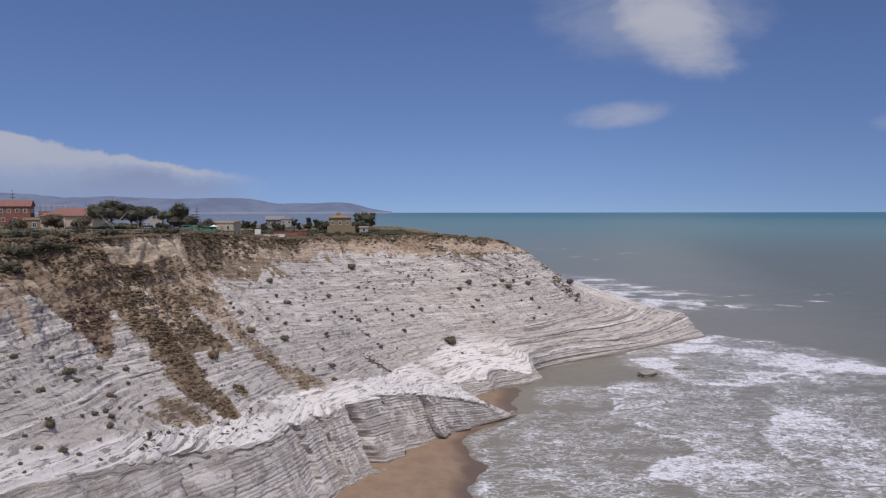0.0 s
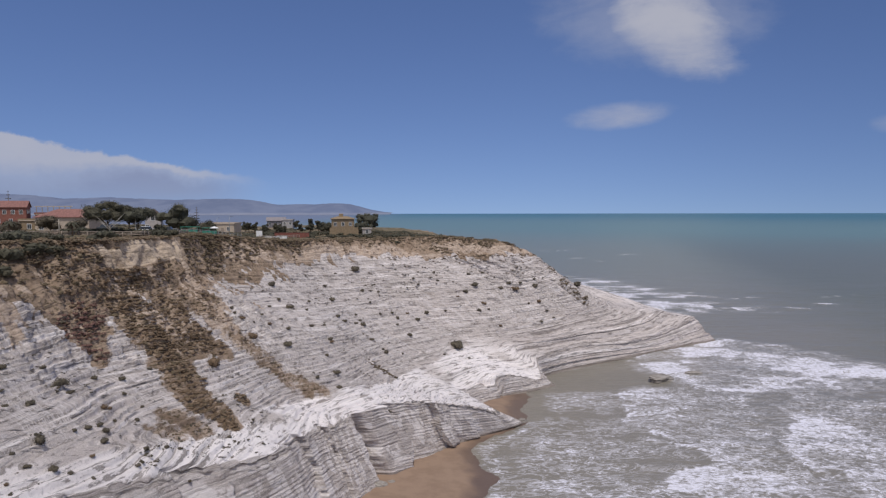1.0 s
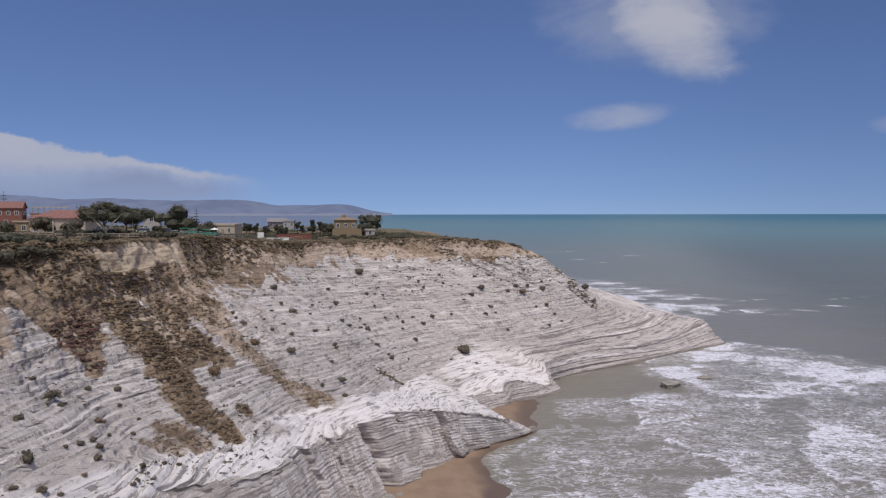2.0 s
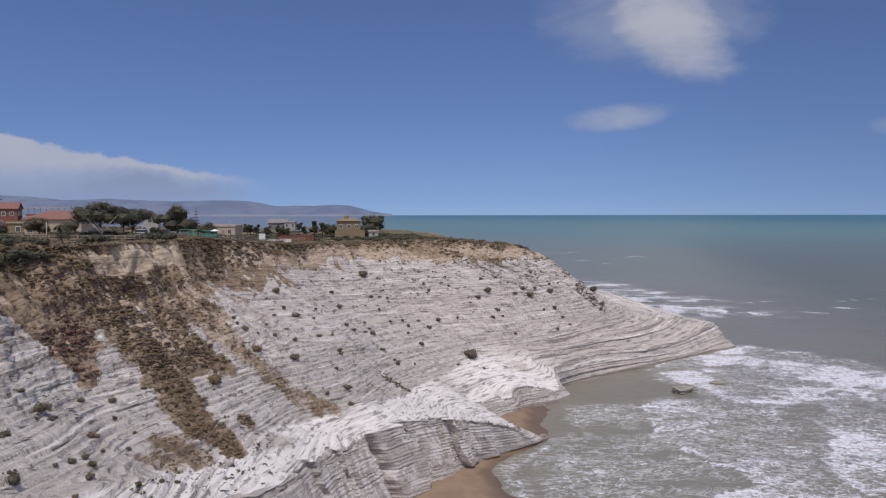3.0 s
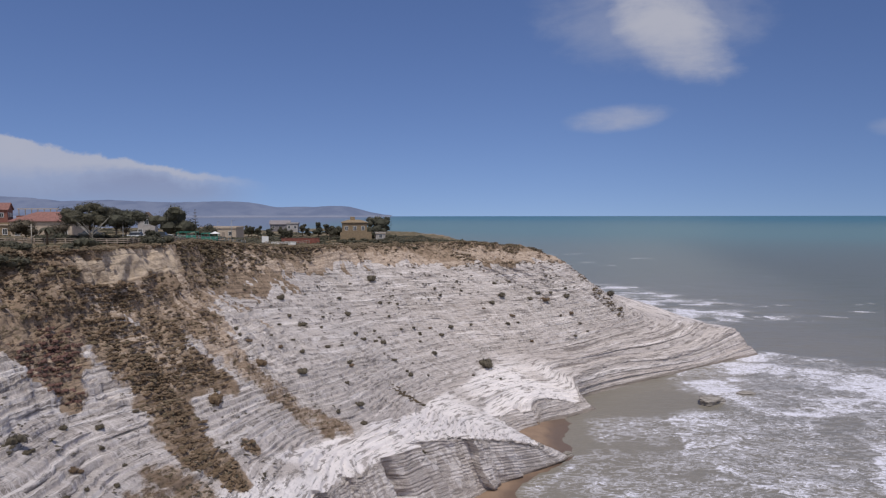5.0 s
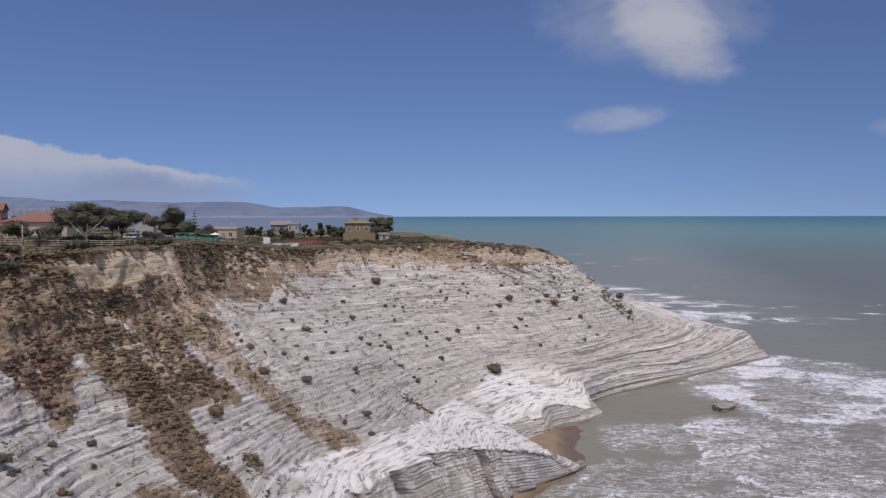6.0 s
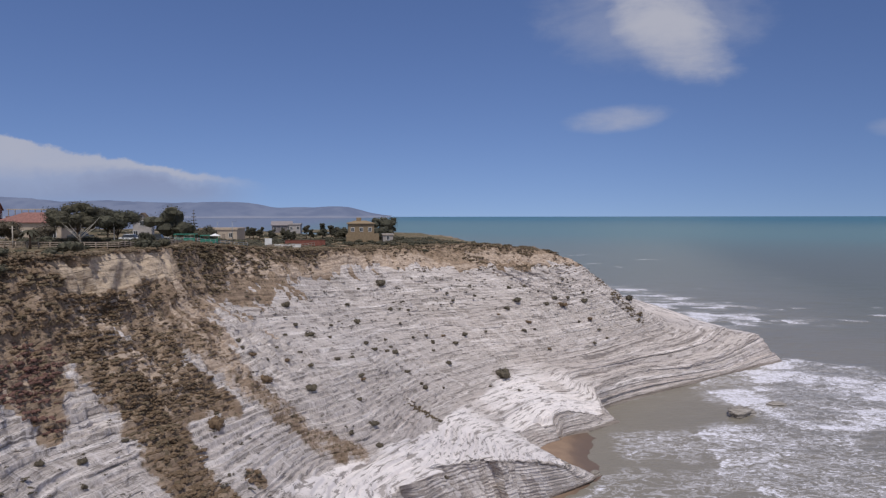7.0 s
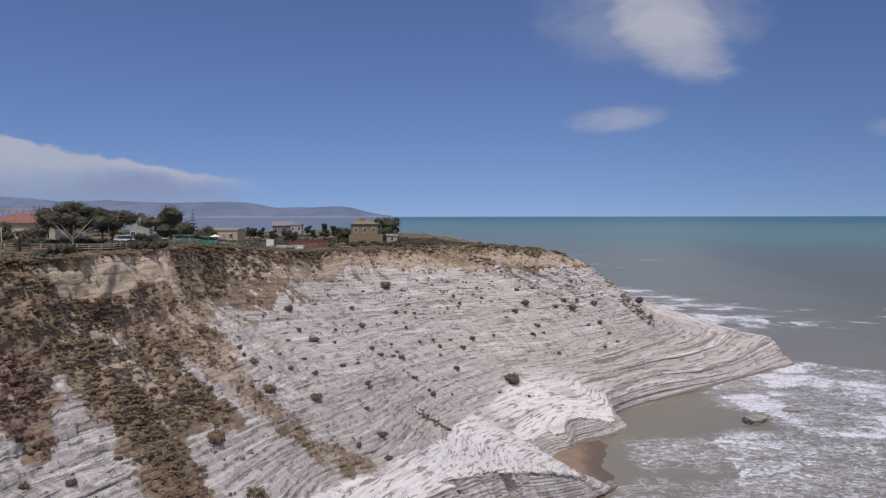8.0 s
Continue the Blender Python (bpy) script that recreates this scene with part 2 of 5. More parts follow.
def haze_material():
    """Hills ten kilometres off; the air in between is painted as blue colour and glow."""
    mat, n, b = shader("hazy_hills", 1.0, 0.0)
    place = n.add("ShaderNodeTexCoord").outputs["Object"]
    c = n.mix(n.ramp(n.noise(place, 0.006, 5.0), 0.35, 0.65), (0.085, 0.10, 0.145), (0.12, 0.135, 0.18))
    # pale strip along the hills' foot: far shore and haze, in the colour
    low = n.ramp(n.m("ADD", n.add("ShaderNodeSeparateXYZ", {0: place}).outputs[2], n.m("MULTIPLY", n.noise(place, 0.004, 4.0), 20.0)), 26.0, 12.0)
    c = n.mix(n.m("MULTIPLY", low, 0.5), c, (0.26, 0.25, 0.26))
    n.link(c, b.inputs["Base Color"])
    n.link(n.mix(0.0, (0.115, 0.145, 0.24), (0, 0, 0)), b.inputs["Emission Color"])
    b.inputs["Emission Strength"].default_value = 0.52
    return mat


def plain(name, colour, rough=0.8, vary=0.18, scale=1.5, spec=0.3, metal=0.0):
    """Paint, plaster, wood and the like: a colour with stains and grain."""
    mat, n, b = shader(name, rough, spec)
    place = n.add("ShaderNodeTexCoord").outputs["Object"]
    low = tuple(c * (1 - vary) for c in colour)
    high = tuple(min(1.0, c * (1 + vary)) for c in colour)
    grain = n.m("ADD", n.m("MULTIPLY", n.noise(place, scale, 5.0), 0.6), n.m("MULTIPLY", n.noise(place, scale * 9, 3.0), 0.4))
    n.link(n.mix(n.ramp(grain, 0.35, 0.65), low, high), b.inputs["Base Color"])
    b.inputs["Metallic"].default_value = metal
    bump(n, b, grain, 0.2, 0.05)
    return mat


def leafy(name, dark, light):
    mat, n, b = shader(name, 0.75, 0.25)
    place = n.add("ShaderNodeTexCoord").outputs["Object"]
    rnd = n.add("ShaderNodeNewGeometry").outputs["Random Per Island"]
    each = n.add("ShaderNodeObjectInfo").outputs["Random"]
    f = n.m("ADD", n.m("MULTIPLY", rnd, 0.6), n.m("MULTIPLY", n.noise(place, 1.2, 3.0), 0.4))
    c = n.mix(n.ramp(f, 0.1, 0.9), dark, light)
    c = n.mix(n.m("MULTIPLY", each, 0.35), c, tuple(0.5 * (p + q) * 1.15 for p, q in zip(dark, (0.13, 0.095, 0.05))))
    n.link(c, b.inputs["Base Color"])
    bump(n, b, n.noise(place, 4.5, 4.0, 0.7), 0.5, 0.15)
    return mat


M_CLIFF, M_SAND, M_SEA, M_HAZE = cliff_material(), sand_material(), sea_material(), haze_material()
M_SHRUB = leafy("shrub_leaves", (0.070, 0.060, 0.045), (0.135, 0.115, 0.085))
M_SCRUB = leafy("olive_scrub", (0.110, 0.083, 0.054), (0.180, 0.138, 0.088))
M_DRY = leafy("dry_scrub", (0.128, 0.088, 0.057), (0.215, 0.150, 0.097))
M_RED = leafy("reddish_scrub", (0.120, 0.066, 0.058), (0.200, 0.108, 0.092))
M_PINE = leafy("pine_needles", (0.042, 0.042, 0.030), (0.095, 0.092, 0.064))
M_BARK = plain("bark", (0.16, 0.115, 0.08), 0.9, 0.3, 3.0)
M_TILE = plain("terracotta", (0.25, 0.125, 0.105), 0.85, 0.25, 2.0)
M_BRICKRED = plain("red_plaster", (0.25, 0.105, 0.08), 0.85, 0.15)
M_OCHRE = plain("ochre_plaster", (0.27, 0.20, 0.125), 0.85, 0.15)
M_CREAM = plain("cream_plaster", (0.50, 0.41, 0.32), 0.85, 0.12)
M_WHITEWALL = plain("white_plaster", (0.44, 0.405, 0.38), 0.85, 0.12)
M_GLASS = plain("dark_window", (0.05, 0.055, 0.06), 0.2, 0.2, 1.0, 0.6)
M_WOOD = plain("weathered_wood", (0.33, 0.27, 0.22), 0.85, 0.25, 3.0)
M_WHITE = plain("white_paint", (0.76, 0.75, 0.73), 0.6, 0.08)
M_GREEN = plain("green_paint", (0.04, 0.24, 0.17), 0.6, 0.15)
M_METAL = plain("grey_metal", (0.30, 0.31, 0.32), 0.5, 0.15, 2.0, 0.5, 0.6)


# ---------------------------------------------------------------- noise in numpy
def lattice(ix, iy, iz, seed):
    h = (ix * 374761393 + iy * 668265263 + iz * 2147483647 + seed * 1274126177) & 0xFFFFFFFF
    h = ((h ^ (h >> 13)) * 1274126177) & 0xFFFFFFFF
    return ((h ^ (h >> 16)) & 0xFFFF) / 65535.0


def value(x, y, z=0.0, seed=0):
    """Smooth noise, 0 to 1."""
    x, y, z = np.broadcast_arrays(np.asarray(x, float), np.asarray(y, float), np.asarray(z, float))
    fx, fy, fz = np.floor(x), np.floor(y), np.floor(z)
    i, j, k = fx.astype(np.int64), fy.astype(np.int64), fz.astype(np.int64)
    u, v, w = x - fx, y - fy, z - fz
    u, v, w = (c * c * c * (c * (c * 6 - 15) + 10) for c in (u, v, w))
    total = 0.0
    for a in (0, 1):
        for b in (0, 1):
            for c in (0, 1) if w.any() else (0,):
                total = total + lattice(i + a, j + b, k + c, seed) * (u if a else 1 - u) * (v if b else 1 - v) * (w if c else 1 - w)
    return total


def fbm(x, y, z=0.0, seed=0, octaves=4, rough=0.5):
    """Layered noise, about -1 to 1."""
    total, amp, norm = 0.0, 1.0, 0.0
    for o in range(octaves):
        f = 2.0 ** o
        total = total + amp * (2 * value(x * f + 7.3 * o, y * f - 3.1 * o, np.asarray(z) * f, seed + o) - 1)
        norm += amp
        amp *= rough
    return total / norm * 1.6


def ridged(x, y, z=0.0, seed=0, octaves=3):
    """Sharp-crested noise, 0 to 1."""
    total, amp, norm = 0.0, 1.0, 0.0
    for o in range(octaves):
        f = 2.0 ** o
        total = total + amp * (1 - np.abs(2 * value(x * f, y * f, np.asarray(z) * f, seed + o) - 1))
        norm += amp
        amp *= 0.5
    return total / norm


def smooth(a, b, x):
    t = np.clip((x - a) / (b - a), 0, 1)
    return t * t * (3 - 2 * t)


def grid_mesh(name, P, mat, attrs=None, shade=True):
    """A mesh over a grid of points P[i, j], with float attributes."""
    nu, nv = P.shape[:2]
    idx = np.arange(nu * nv).reshape(nu, nv)
    q = np.stack([idx[:-1, :-1], idx[1:, :-1], idx[1:, 1:], idx[:-1, 1:]], -1).reshape(-1, 4)
    me = bpy.data.meshes.new(name)
    me.vertices.add(nu * nv)
    me.vertices.foreach_set("co", P.reshape(-1).astype(np.float32))
    me.loops.add(q.size)
    me.loops.foreach_set("vertex_index", q.reshape(-1).astype(np.int32))
    me.polygons.add(len(q))
    me.polygons.foreach_set("loop_start", np.arange(0, q.size, 4, dtype=np.int32))
    me.polygons.foreach_set("use_smooth", np.full(len(q), shade))
    me.update(calc_edges=True)
    for key, val in (attrs or {}).items():
        at = me.attributes.new(key, "FLOAT", "POINT")
        at.data.foreach_set("value", np.broadcast_to(val, (nu, nv)).reshape(-1).astype(np.float32))
    me.materials.append(mat)
    return me


# ---------------------------------------------------------------- the cliff
# Lines of the headland in plan and height, each from the near shore, round the bay and the point, to the far shore.
FOOT = [(-44, 30, 0), (-36, 60, 0), (-29, 78, 0), (-23, 95, 0), (-19, 112, 0), (-14, 122.5, 0), (-5, 136.8, 0), (3, 146.3, 0),
        (17, 158.5, 0), (8.5, 170, 0), (15, 179.5, 0), (30.5, 190.5, 0), (28.5, 201, 0), (46, 214, 0), (69, 230, 0),
        (88, 243, 0), (105, 254, 0), (97, 272, 0), (66, 300, 0), (40, 350, 0), (-20, 430, 0)]
LEDGE = [(-52, 30, 28), (-45, 60, 25.5), (-39, 78, 21.5), (-30, 95, 17.5), (-25, 112.8, 15), (-20, 121.5, 14.8), (-11, 134.4, 13),
         (0.6, 144.4, 9.4), (10, 154, 4.5), (3, 169, 5), (14, 180.5, 6), (26, 190.5, 2.5), (26.3, 199, 6.5), (44, 217.6, 6),
         (64, 229.5, 6), (84, 245, 7.5), (95.5, 252, 10.2), (87, 266, 10.8), (62, 284, 18), (30, 345, 19), (-25, 420, 18)]
BASE = [(-62, 30, 31), (-52, 60, 28), (-44, 82, 24.5), (-40, 92, 21.5), (-35.4, 107, 20.8), (-29.7, 121.8, 16.8), (-23, 131, 17),
        (-16, 150, 12.5), (-14, 160, 11.3), (-9, 172, 11), (-3, 182, 11), (5, 196, 11.4), (14, 203, 12.5), (31, 214.4, 12.2),
        (45, 228, 15), (57, 238, 16), (62, 246, 15.8), (56, 256, 17.5), (40, 268, 21), (20, 335, 23), (-35, 410, 24)]
SLOPE = [(-72, 30, 38), (-62, 62, 36), (-54, 84, 31), (-53, 95.6, 28.8), (-45, 110, 27), (-38, 124, 25), (-34, 134, 24.5),
         (-31, 148, 25), (-29, 160, 25), (-30, 174, 25), (-27, 186, 25), (-15, 202, 24.5), (3, 213, 24.5), (20, 221, 25),
         (33, 229, 26), (44, 237, 25), (46, 246, 24), (40, 254, 25), (28, 264, 26), (5, 328, 29), (-45, 400, 32)]
CAP = [(-80, 30, 44), (-70, 62, 42), (-63, 86, 40), (-62, 100, 39), (-60, 110, 38.5), (-57, 122, 38.5), (-55, 134, 38.5),
       (-56, 148, 38), (-54, 160, 37.5), (-48, 175, 37.5), (-42, 190, 37), (-31, 210, 36.5), (-18, 217, 35.2), (0, 226, 34.7),
       (14, 229, 35.2), (29, 238.5, 35), (32, 243, 34.5), (26, 252, 35), (12, 262, 35.5), (-8, 322, 36), (-60, 392, 38)]
RIM = [(-92, 30, 48.5), (-82, 62, 48), (-75, 88, 47.5), (-70, 102, 47.8), (-66, 111, 47.6), (-61.5, 119, 47.2), (-59.5, 133, 47.2),
       (-60.5, 148, 46.8), (-61, 160, 46.4), (-55, 178, 44.5), (-46, 195, 43), (-36, 216, 42), (-25, 228, 42), (-12, 236, 42),
       (6, 238.5, 41.8), (18, 242, 39.5), (20, 246, 39.3), (14, 254, 40.5), (0, 262, 41), (-20, 318, 42), (-75, 385, 42)]
INLAND = [(-600, -60, 52), (-520, 60, 50), (-460, 130, 49), (-420, 190, 48.5), (-380, 230, 48), (-340, 270, 48), (-300, 300, 47),
          (-260, 325, 46), (-220, 340, 45), (-180, 345, 44), (-150, 340, 44), (-120, 330, 43.5), (-95, 322, 43), (-75, 312, 43),
          (-50, 292, 43), (-25, 268, 42.5), (-15, 258, 42), (-25, 270, 42), (-40, 297, 42.5), (-60, 335, 42.5), (-120, 370, 42.5)]
# Patches of scrub: centre and reach.
SCRUB_GULLY = [(-59.8, 120, 41.9, 4.2), (-57.9, 112.8, 37.6, 3.5), (-54.7, 113.3, 35.5, 4), (-51.6, 110.7, 31.9, 3.9),
    (-48.9, 111.1, 29.9, 3.9), (-46.8, 108.2, 27.5, 3.3), (-43.9, 105.7, 25.3, 3.2), (-40.8, 102.5, 23.3, 3.1),
    (-38.5, 102.2, 21.6, 2.7), (-35.9, 101.2, 20.5, 2.2), (-36.2, 109.4, 21.1, 1.4), (-53, 121, 34.3, 3.7), (-47.5, 117.5, 30.6, 3.6),
    (-43.8, 118.7, 28.2, 2.6)]
SCRUB_SPUR = [(-53.4, 130.1, 36.4, 3.4), (-48.6, 127.5, 32.7, 2.6), (-44.8, 127.2, 29.8, 2.0), (-41.5, 125.6, 28.1, 1.8), (-38.2, 125.2, 25.3, 1.5),
    (-33.9, 125.4, 21.3, 1.2), (-29.7, 126.2, 18.2, 0.9), (-26, 127.6, 16.8, 0.7)]
SCRUB_FOOT = [(-40.9, 92, 22.3, 1.6), (-39, 96.5, 21.1, 1.5), (-41.8, 96.1, 23, 1.5)]
SCRUB_DARK = [(-56.8, 153.6, 38.8, 3.4), (-61.2, 156.7, 44.7, 4.2), (-59.8, 164.3, 43.6, 4.3), (-56.1, 170.7, 43.2, 5.3),
    (-53.2, 178.8, 42.8, 4), (-57.1, 109, 34.7, 1.1)]
SCRUB_RED = [(-59.3, 106.2, 36.2, 2.8), (-56.1, 102.8, 33.9, 2.3), (-60.7, 106.3, 37.6, 1.9), (-55.3, 100.2, 32.2, 1.9),
    (-60.2, 99.9, 36.3, 1.8), (-53.7, 98.9, 30.7, 1.2)]
SCRUB_LEFT = [(-69.5, 104.6, 47.1, 3.7), (-69, 101, 44.6, 3.5), (-66, 107.8, 45, 3.3), (-66, 101.7, 42.8, 3.1),
    (-63.6, 108.3, 43.1, 2.9), (-66.3, 96.2, 42.5, 1.7), (-64.2, 113.2, 46.6, 3), (-64.3, 106.3, 42.3, 2.8), (-61, 112.4, 42.7, 2.5)]
SCRUB_RIM = [(-46.5, 277.7, 42.4, 6.2), (-35.2, 266.5, 42.4, 5.9), (-24.5, 253.3, 42.4, 4.9), (-15.4, 251.5, 42.5, 4),
    (-58.2, 287, 43.1, 5.6), (-26.5, 222.4, 40.6, 3.9), (-36.3, 215.6, 41.5, 2.9), (-48.8, 189.5, 43, 3.4), (-45.5, 189.9, 40.4, 3.4),
    (-3.9, 229.2, 37.7, 4.1), (8.5, 233.9, 38.4, 3.1)]
SCRUB_BAND = [(-5.9, 223.3, 35.1, 2), (2.1, 226.9, 35.4, 2.4), (10.3, 228.4, 35.3, 2.4), (18.7, 231.4, 35.1, 2.5),
    (26.3, 235.3, 34.1, 2.1), (-17.5, 219.7, 35.8, 1.6)]
SCRUB_NOSE = [(45.7, 234.2, 21.2, 2.9), (41.6, 235, 25.3, 2.5), (36.9, 239.5, 29.5, 2.1), (48.6, 234, 19.1, 1.9)]
SCRUB_CRACK = [(-20.5, 155.9, 15.8, 1), (-18.8, 156.7, 14.5, 1.1), (-16.9, 157.3, 13.2, 1.1), (-15, 157.9, 12, 1), (8.5, 176.1, 4, 1.2),
    (11, 177.2, 2, 1.2), (13, 178.5, 0.8, 1.1)]
SCRUB_BANK = [(-57.3, 121.1, 38.6, 3.7), (-55, 125.7, 37.5, 3.9), (-51.8, 128.8, 35.4, 3.4), (-47.4, 128.9, 32.1, 2.5), (-58.1, 125.5, 41.4, 3.3),
    (-56.2, 131.5, 40.9, 3.5), (-55.6, 140.2, 38.8, 3.7), (-49.7, 132.4, 34.9, 2.9), (-55, 110.7, 33.9, 2.9), (-49.2, 114.3, 31.8, 3.5),
    (-45.8, 114.4, 28.6, 2.5), (-47.7, 108.3, 28.5, 2.9), (-58.7, 116.5, 39.2, 3.1), (-60, 112.2, 39.7, 2.5), (-60.8, 108.3, 40.2, 2.4),
    (-62.3, 106, 40.4, 1.9)]

def dense(patches):
    """The patches of a line, with others set in between."""
    out = [patches[0]]
    for a, b in zip(patches, patches[1:]):
        out += [tuple(p + (q - p) * f for p, q in zip(a, b)) for f in (0.33, 0.67)] + [b]
    return out


SCRUB_SPUR = dense(SCRUB_SPUR)
SCRUB_RED = dense(SCRUB_RED)
SCRUB_CRACK = dense(SCRUB_CRACK[:4]) + dense(SCRUB_CRACK[4:])
SCRUB = SCRUB_BANK + SCRUB_GULLY + SCRUB_DARK + SCRUB_RED + SCRUB_LEFT

LINES = np.array([FOOT, LEDGE, BASE, SLOPE, CAP, RIM, INLAND], float)
STEPS = [96, 100, 190, 170, 84, 44]                 # rows of the mesh between one line and the next
COLS = [10, 20, 48, 66, 66, 62, 64, 66, 60, 58, 58, 64, 54, 74, 74, 74, 50, 26, 14, 8]


EASE = {8: 0.5, 9: 0.6, 11: 0.5, 12: 0.5, 16: 0.2, 17: 0.5}     # stations where the shore turns a sharp corner


def curve(points, at):
    """A smooth line through points, at the fractional indices; stations in EASE turn sharply."""
    last = len(points) - 1
    k = np.clip(np.floor(at).astype(int), 0, last - 1)
    f = (at - k)[:, None]
    ease = np.array([EASE.get(i, 1.0) for i in range(last + 1)])[:, None]
    lo, hi = np.maximum(np.arange(last + 1) - 1, 0), np.minimum(np.arange(last + 1) + 1, last)
    way = 0.5 * ease * (points[hi] - points[lo])
    p, q, m, n = points[k], points[k + 1], way[k], way[k + 1]
    return p * (2 * f ** 3 - 3 * f ** 2 + 1) + m * (f ** 3 - 2 * f ** 2 + f) + q * (3 * f ** 2 - 2 * f ** 3) + n * (f ** 3 - f ** 2)


def build_cliff():
    at = np.concatenate([k + np.arange(c) / c for k, c in enumerate(COLS)] + [[len(COLS)]])
    lines = [curve(l, at) for l in LINES]
    rows, level = [], []
    for k, c in enumerate(STEPS):
        f = np.arange(c + (k == len(STEPS) - 1)) / c
        if k == len(STEPS) - 1:
            f = f ** 2.2
        for g in f:
            rows.append(lines[k] * (1 - g) + lines[k + 1] * g)
            level.append(k + g)
    P = np.stack(rows, 1)
    lev = np.array(level)[None, :] + np.zeros(P.shape[:2])
    # soften the creases between the zones
    S = P.copy()
    for _ in range(10):
        S[:, 1:-1] = 0.25 * S[:, :-2] + 0.5 * S[:, 1:-1] + 0.25 * S[:, 2:]
    crease = (smooth(1.2, 1.8, lev))[..., None]
    P = P * (1 - crease) + S * crease
    along = np.cumsum(np.r_[0, np.hypot(*(np.diff(lines[2][:, :2], axis=0).T))])[:, None] + np.zeros(P.shape[:2])
    ledge_z = np.convolve(np.pad(lines[1][:, 2], 40, mode="edge"), np.ones(81) / 81, mode="valid")
    # the beds sag along the coast: down from the near shore to the bay, up again to the point
    x, y, z = P[..., 0], P[..., 1], P[..., 2]
    way = np.arange(0.0, 400.0)
    sag = np.interp(way, [0, 40, 75, 100, 117, 135, 150, 165, 180, 200, 220, 240, 255, 290, 400], [10, 9.3, 7.8, 6.2, 4.3, 2.3, 1.1, 0.4, 0, 0.3, 1.3, 2.9, 4.2, 7.5, 12])
    sag = np.convolve(np.pad(sag, 10, mode="edge"), np.ones(21) / 21, mode="valid")
    bed = z - np.interp(0.5 * x + 0.866 * y, way, sag)
    # on the ledge and the point the beds run parallel to its edge
    point = smooth(11.2, 12.4, at)[:, None] * (1 - smooth(1.9, 2.6, lev))
    foot = bed[:, int(np.argmin(np.abs(lev[0] - 2.0)))]
    foot = np.convolve(np.pad(foot, 60, mode="edge"), np.ones(121) / 121, mode="valid")[:, None]
    out = np.gradient(lines[2][:, :2], axis=0)
    out = np.stack([np.convolve(np.pad(c, 60, mode="edge"), np.ones(121) / 121, mode="valid") for c in (out[:, 1], -out[:, 0])], -1)
    out /= np.linalg.norm(out, axis=1, keepdims=True)
    off = (x - lines[2][:, :1]) * out[:, :1] + (y - lines[2][:, 1:2]) * out[:, 1:]
    tread = foot - 0.42 * off
    edge = smooth(10.8, 12.0, at)[:, None]
    tread = tread * (1 - edge) + edge * (foot + (lev - 2.0) * 6.5)
    shelf = (1 - smooth(1.85, 2.1, lev)) * np.maximum(smooth(0.95, 1.0, lev), edge)
    bed = bed * (1 - shelf) + shelf * tread
    du, dv = np.gradient(P, axis=0), np.gradient(P, axis=1)
    N = np.cross(du, dv)
    N /= np.linalg.norm(N, axis=-1, keepdims=True) + 1e-9
    N *= np.where(N[..., 2:].mean() > 0, 1, -1)
    white = 1 - smooth(3.85, 4.15, lev)
    low = 1 - smooth(0.80, 1.02, lev)
    H = N.copy()
    H[..., 2] = 0
    H /= np.linalg.norm(H, axis=-1, keepdims=True) + 1e-6
    zero = np.zeros(along.shape, np.int64)
    # the low wall: upright facets turned this way and that, ledges of the beds, one deep cleft
    flute = 0.0
    for w, deep, turn, seed in ((6.5, 1.7, 2.8, 11), (2.3, 0.35, 0.7, 21)):
        u = along / w + 0.30 * fbm(along / (1.3 * w), z / 9.0, 0, seed + 3, 3)
        i = np.floor(u).astype(np.int64)
        flute = flute + (lattice(i, zero, zero, seed) - 0.5) * deep + (u - i - 0.5) * (lattice(i, zero, zero, seed + 1) - 0.35) * turn
    g = bed / 0.62 + 0.12 * fbm(along / 9, z / 4, 0, 33)
    row = np.floor(g).astype(np.int64)
    g = g - row
    col = np.floor(along / 2.6 + 5.0 * lattice(row, zero, zero, 35)).astype(np.int64)
    flute = flute + 0.15 * (0.5 - g) * smooth(0.15, 0.5, value(along / 5, z / 2, 0, 35)) + 0.10 * (lattice(col, row, zero, 36) - 0.5) + 0.05 * fbm(along / 0.9, z / 0.9, 0, 31)
    cleft = along - along[int(np.argmin(np.abs(at - 5.1)))] + 0.5 * fbm(z / 2.5, along / 6, 0, 38, 3)
    flute = flute - 2.6 * np.exp(-(cleft / 0.9) ** 2) * low
    tall = smooth(2.5, 9.0, ledge_z)[:, None]
    P = P + H * (flute * (1 - smooth(0.98, 1.22, lev)) * tall * (1 - 0.72 * point) * smooth(0.0, 0.10, lev))[..., None]
    bed = bed + 0.07 * fbm(along / 16, z / 9, 0, 37, 3)
    # broad lumps, gullies down the slope, roughness
    lump = (0.20 * fbm(x / 16, y / 16, z / 16, 41, 3) + 0.05 * fbm(x / 3.5, y / 3.5, z / 3.5, 51, 3)) * (1 - 0.6 * point)
    gully = -0.6 * smooth(0.62, 0.95, ridged(along / 11.0, bed / 60.0, 0, 61, 2)) * smooth(1.9, 2.3, lev) * white
    run = along + 1.2 * fbm(x / 6, y / 6, z / 6, 3, 3)
    capg = (2.0 * (ridged(run / 7.0, bed / 26.0, 0, 71) - 0.62) + 0.8 * (ridged(run / 2.4, bed / 12.0, 0, 73, 2) - 0.6) + 0.5 * fbm(x / 2.5, y / 2.5, z / 2.5, 81, 3)) \
        * smooth(3.9, 4.2, lev) * (1 - smooth(4.9, 5.05, lev))
    flat = smooth(4.95, 5.1, lev)
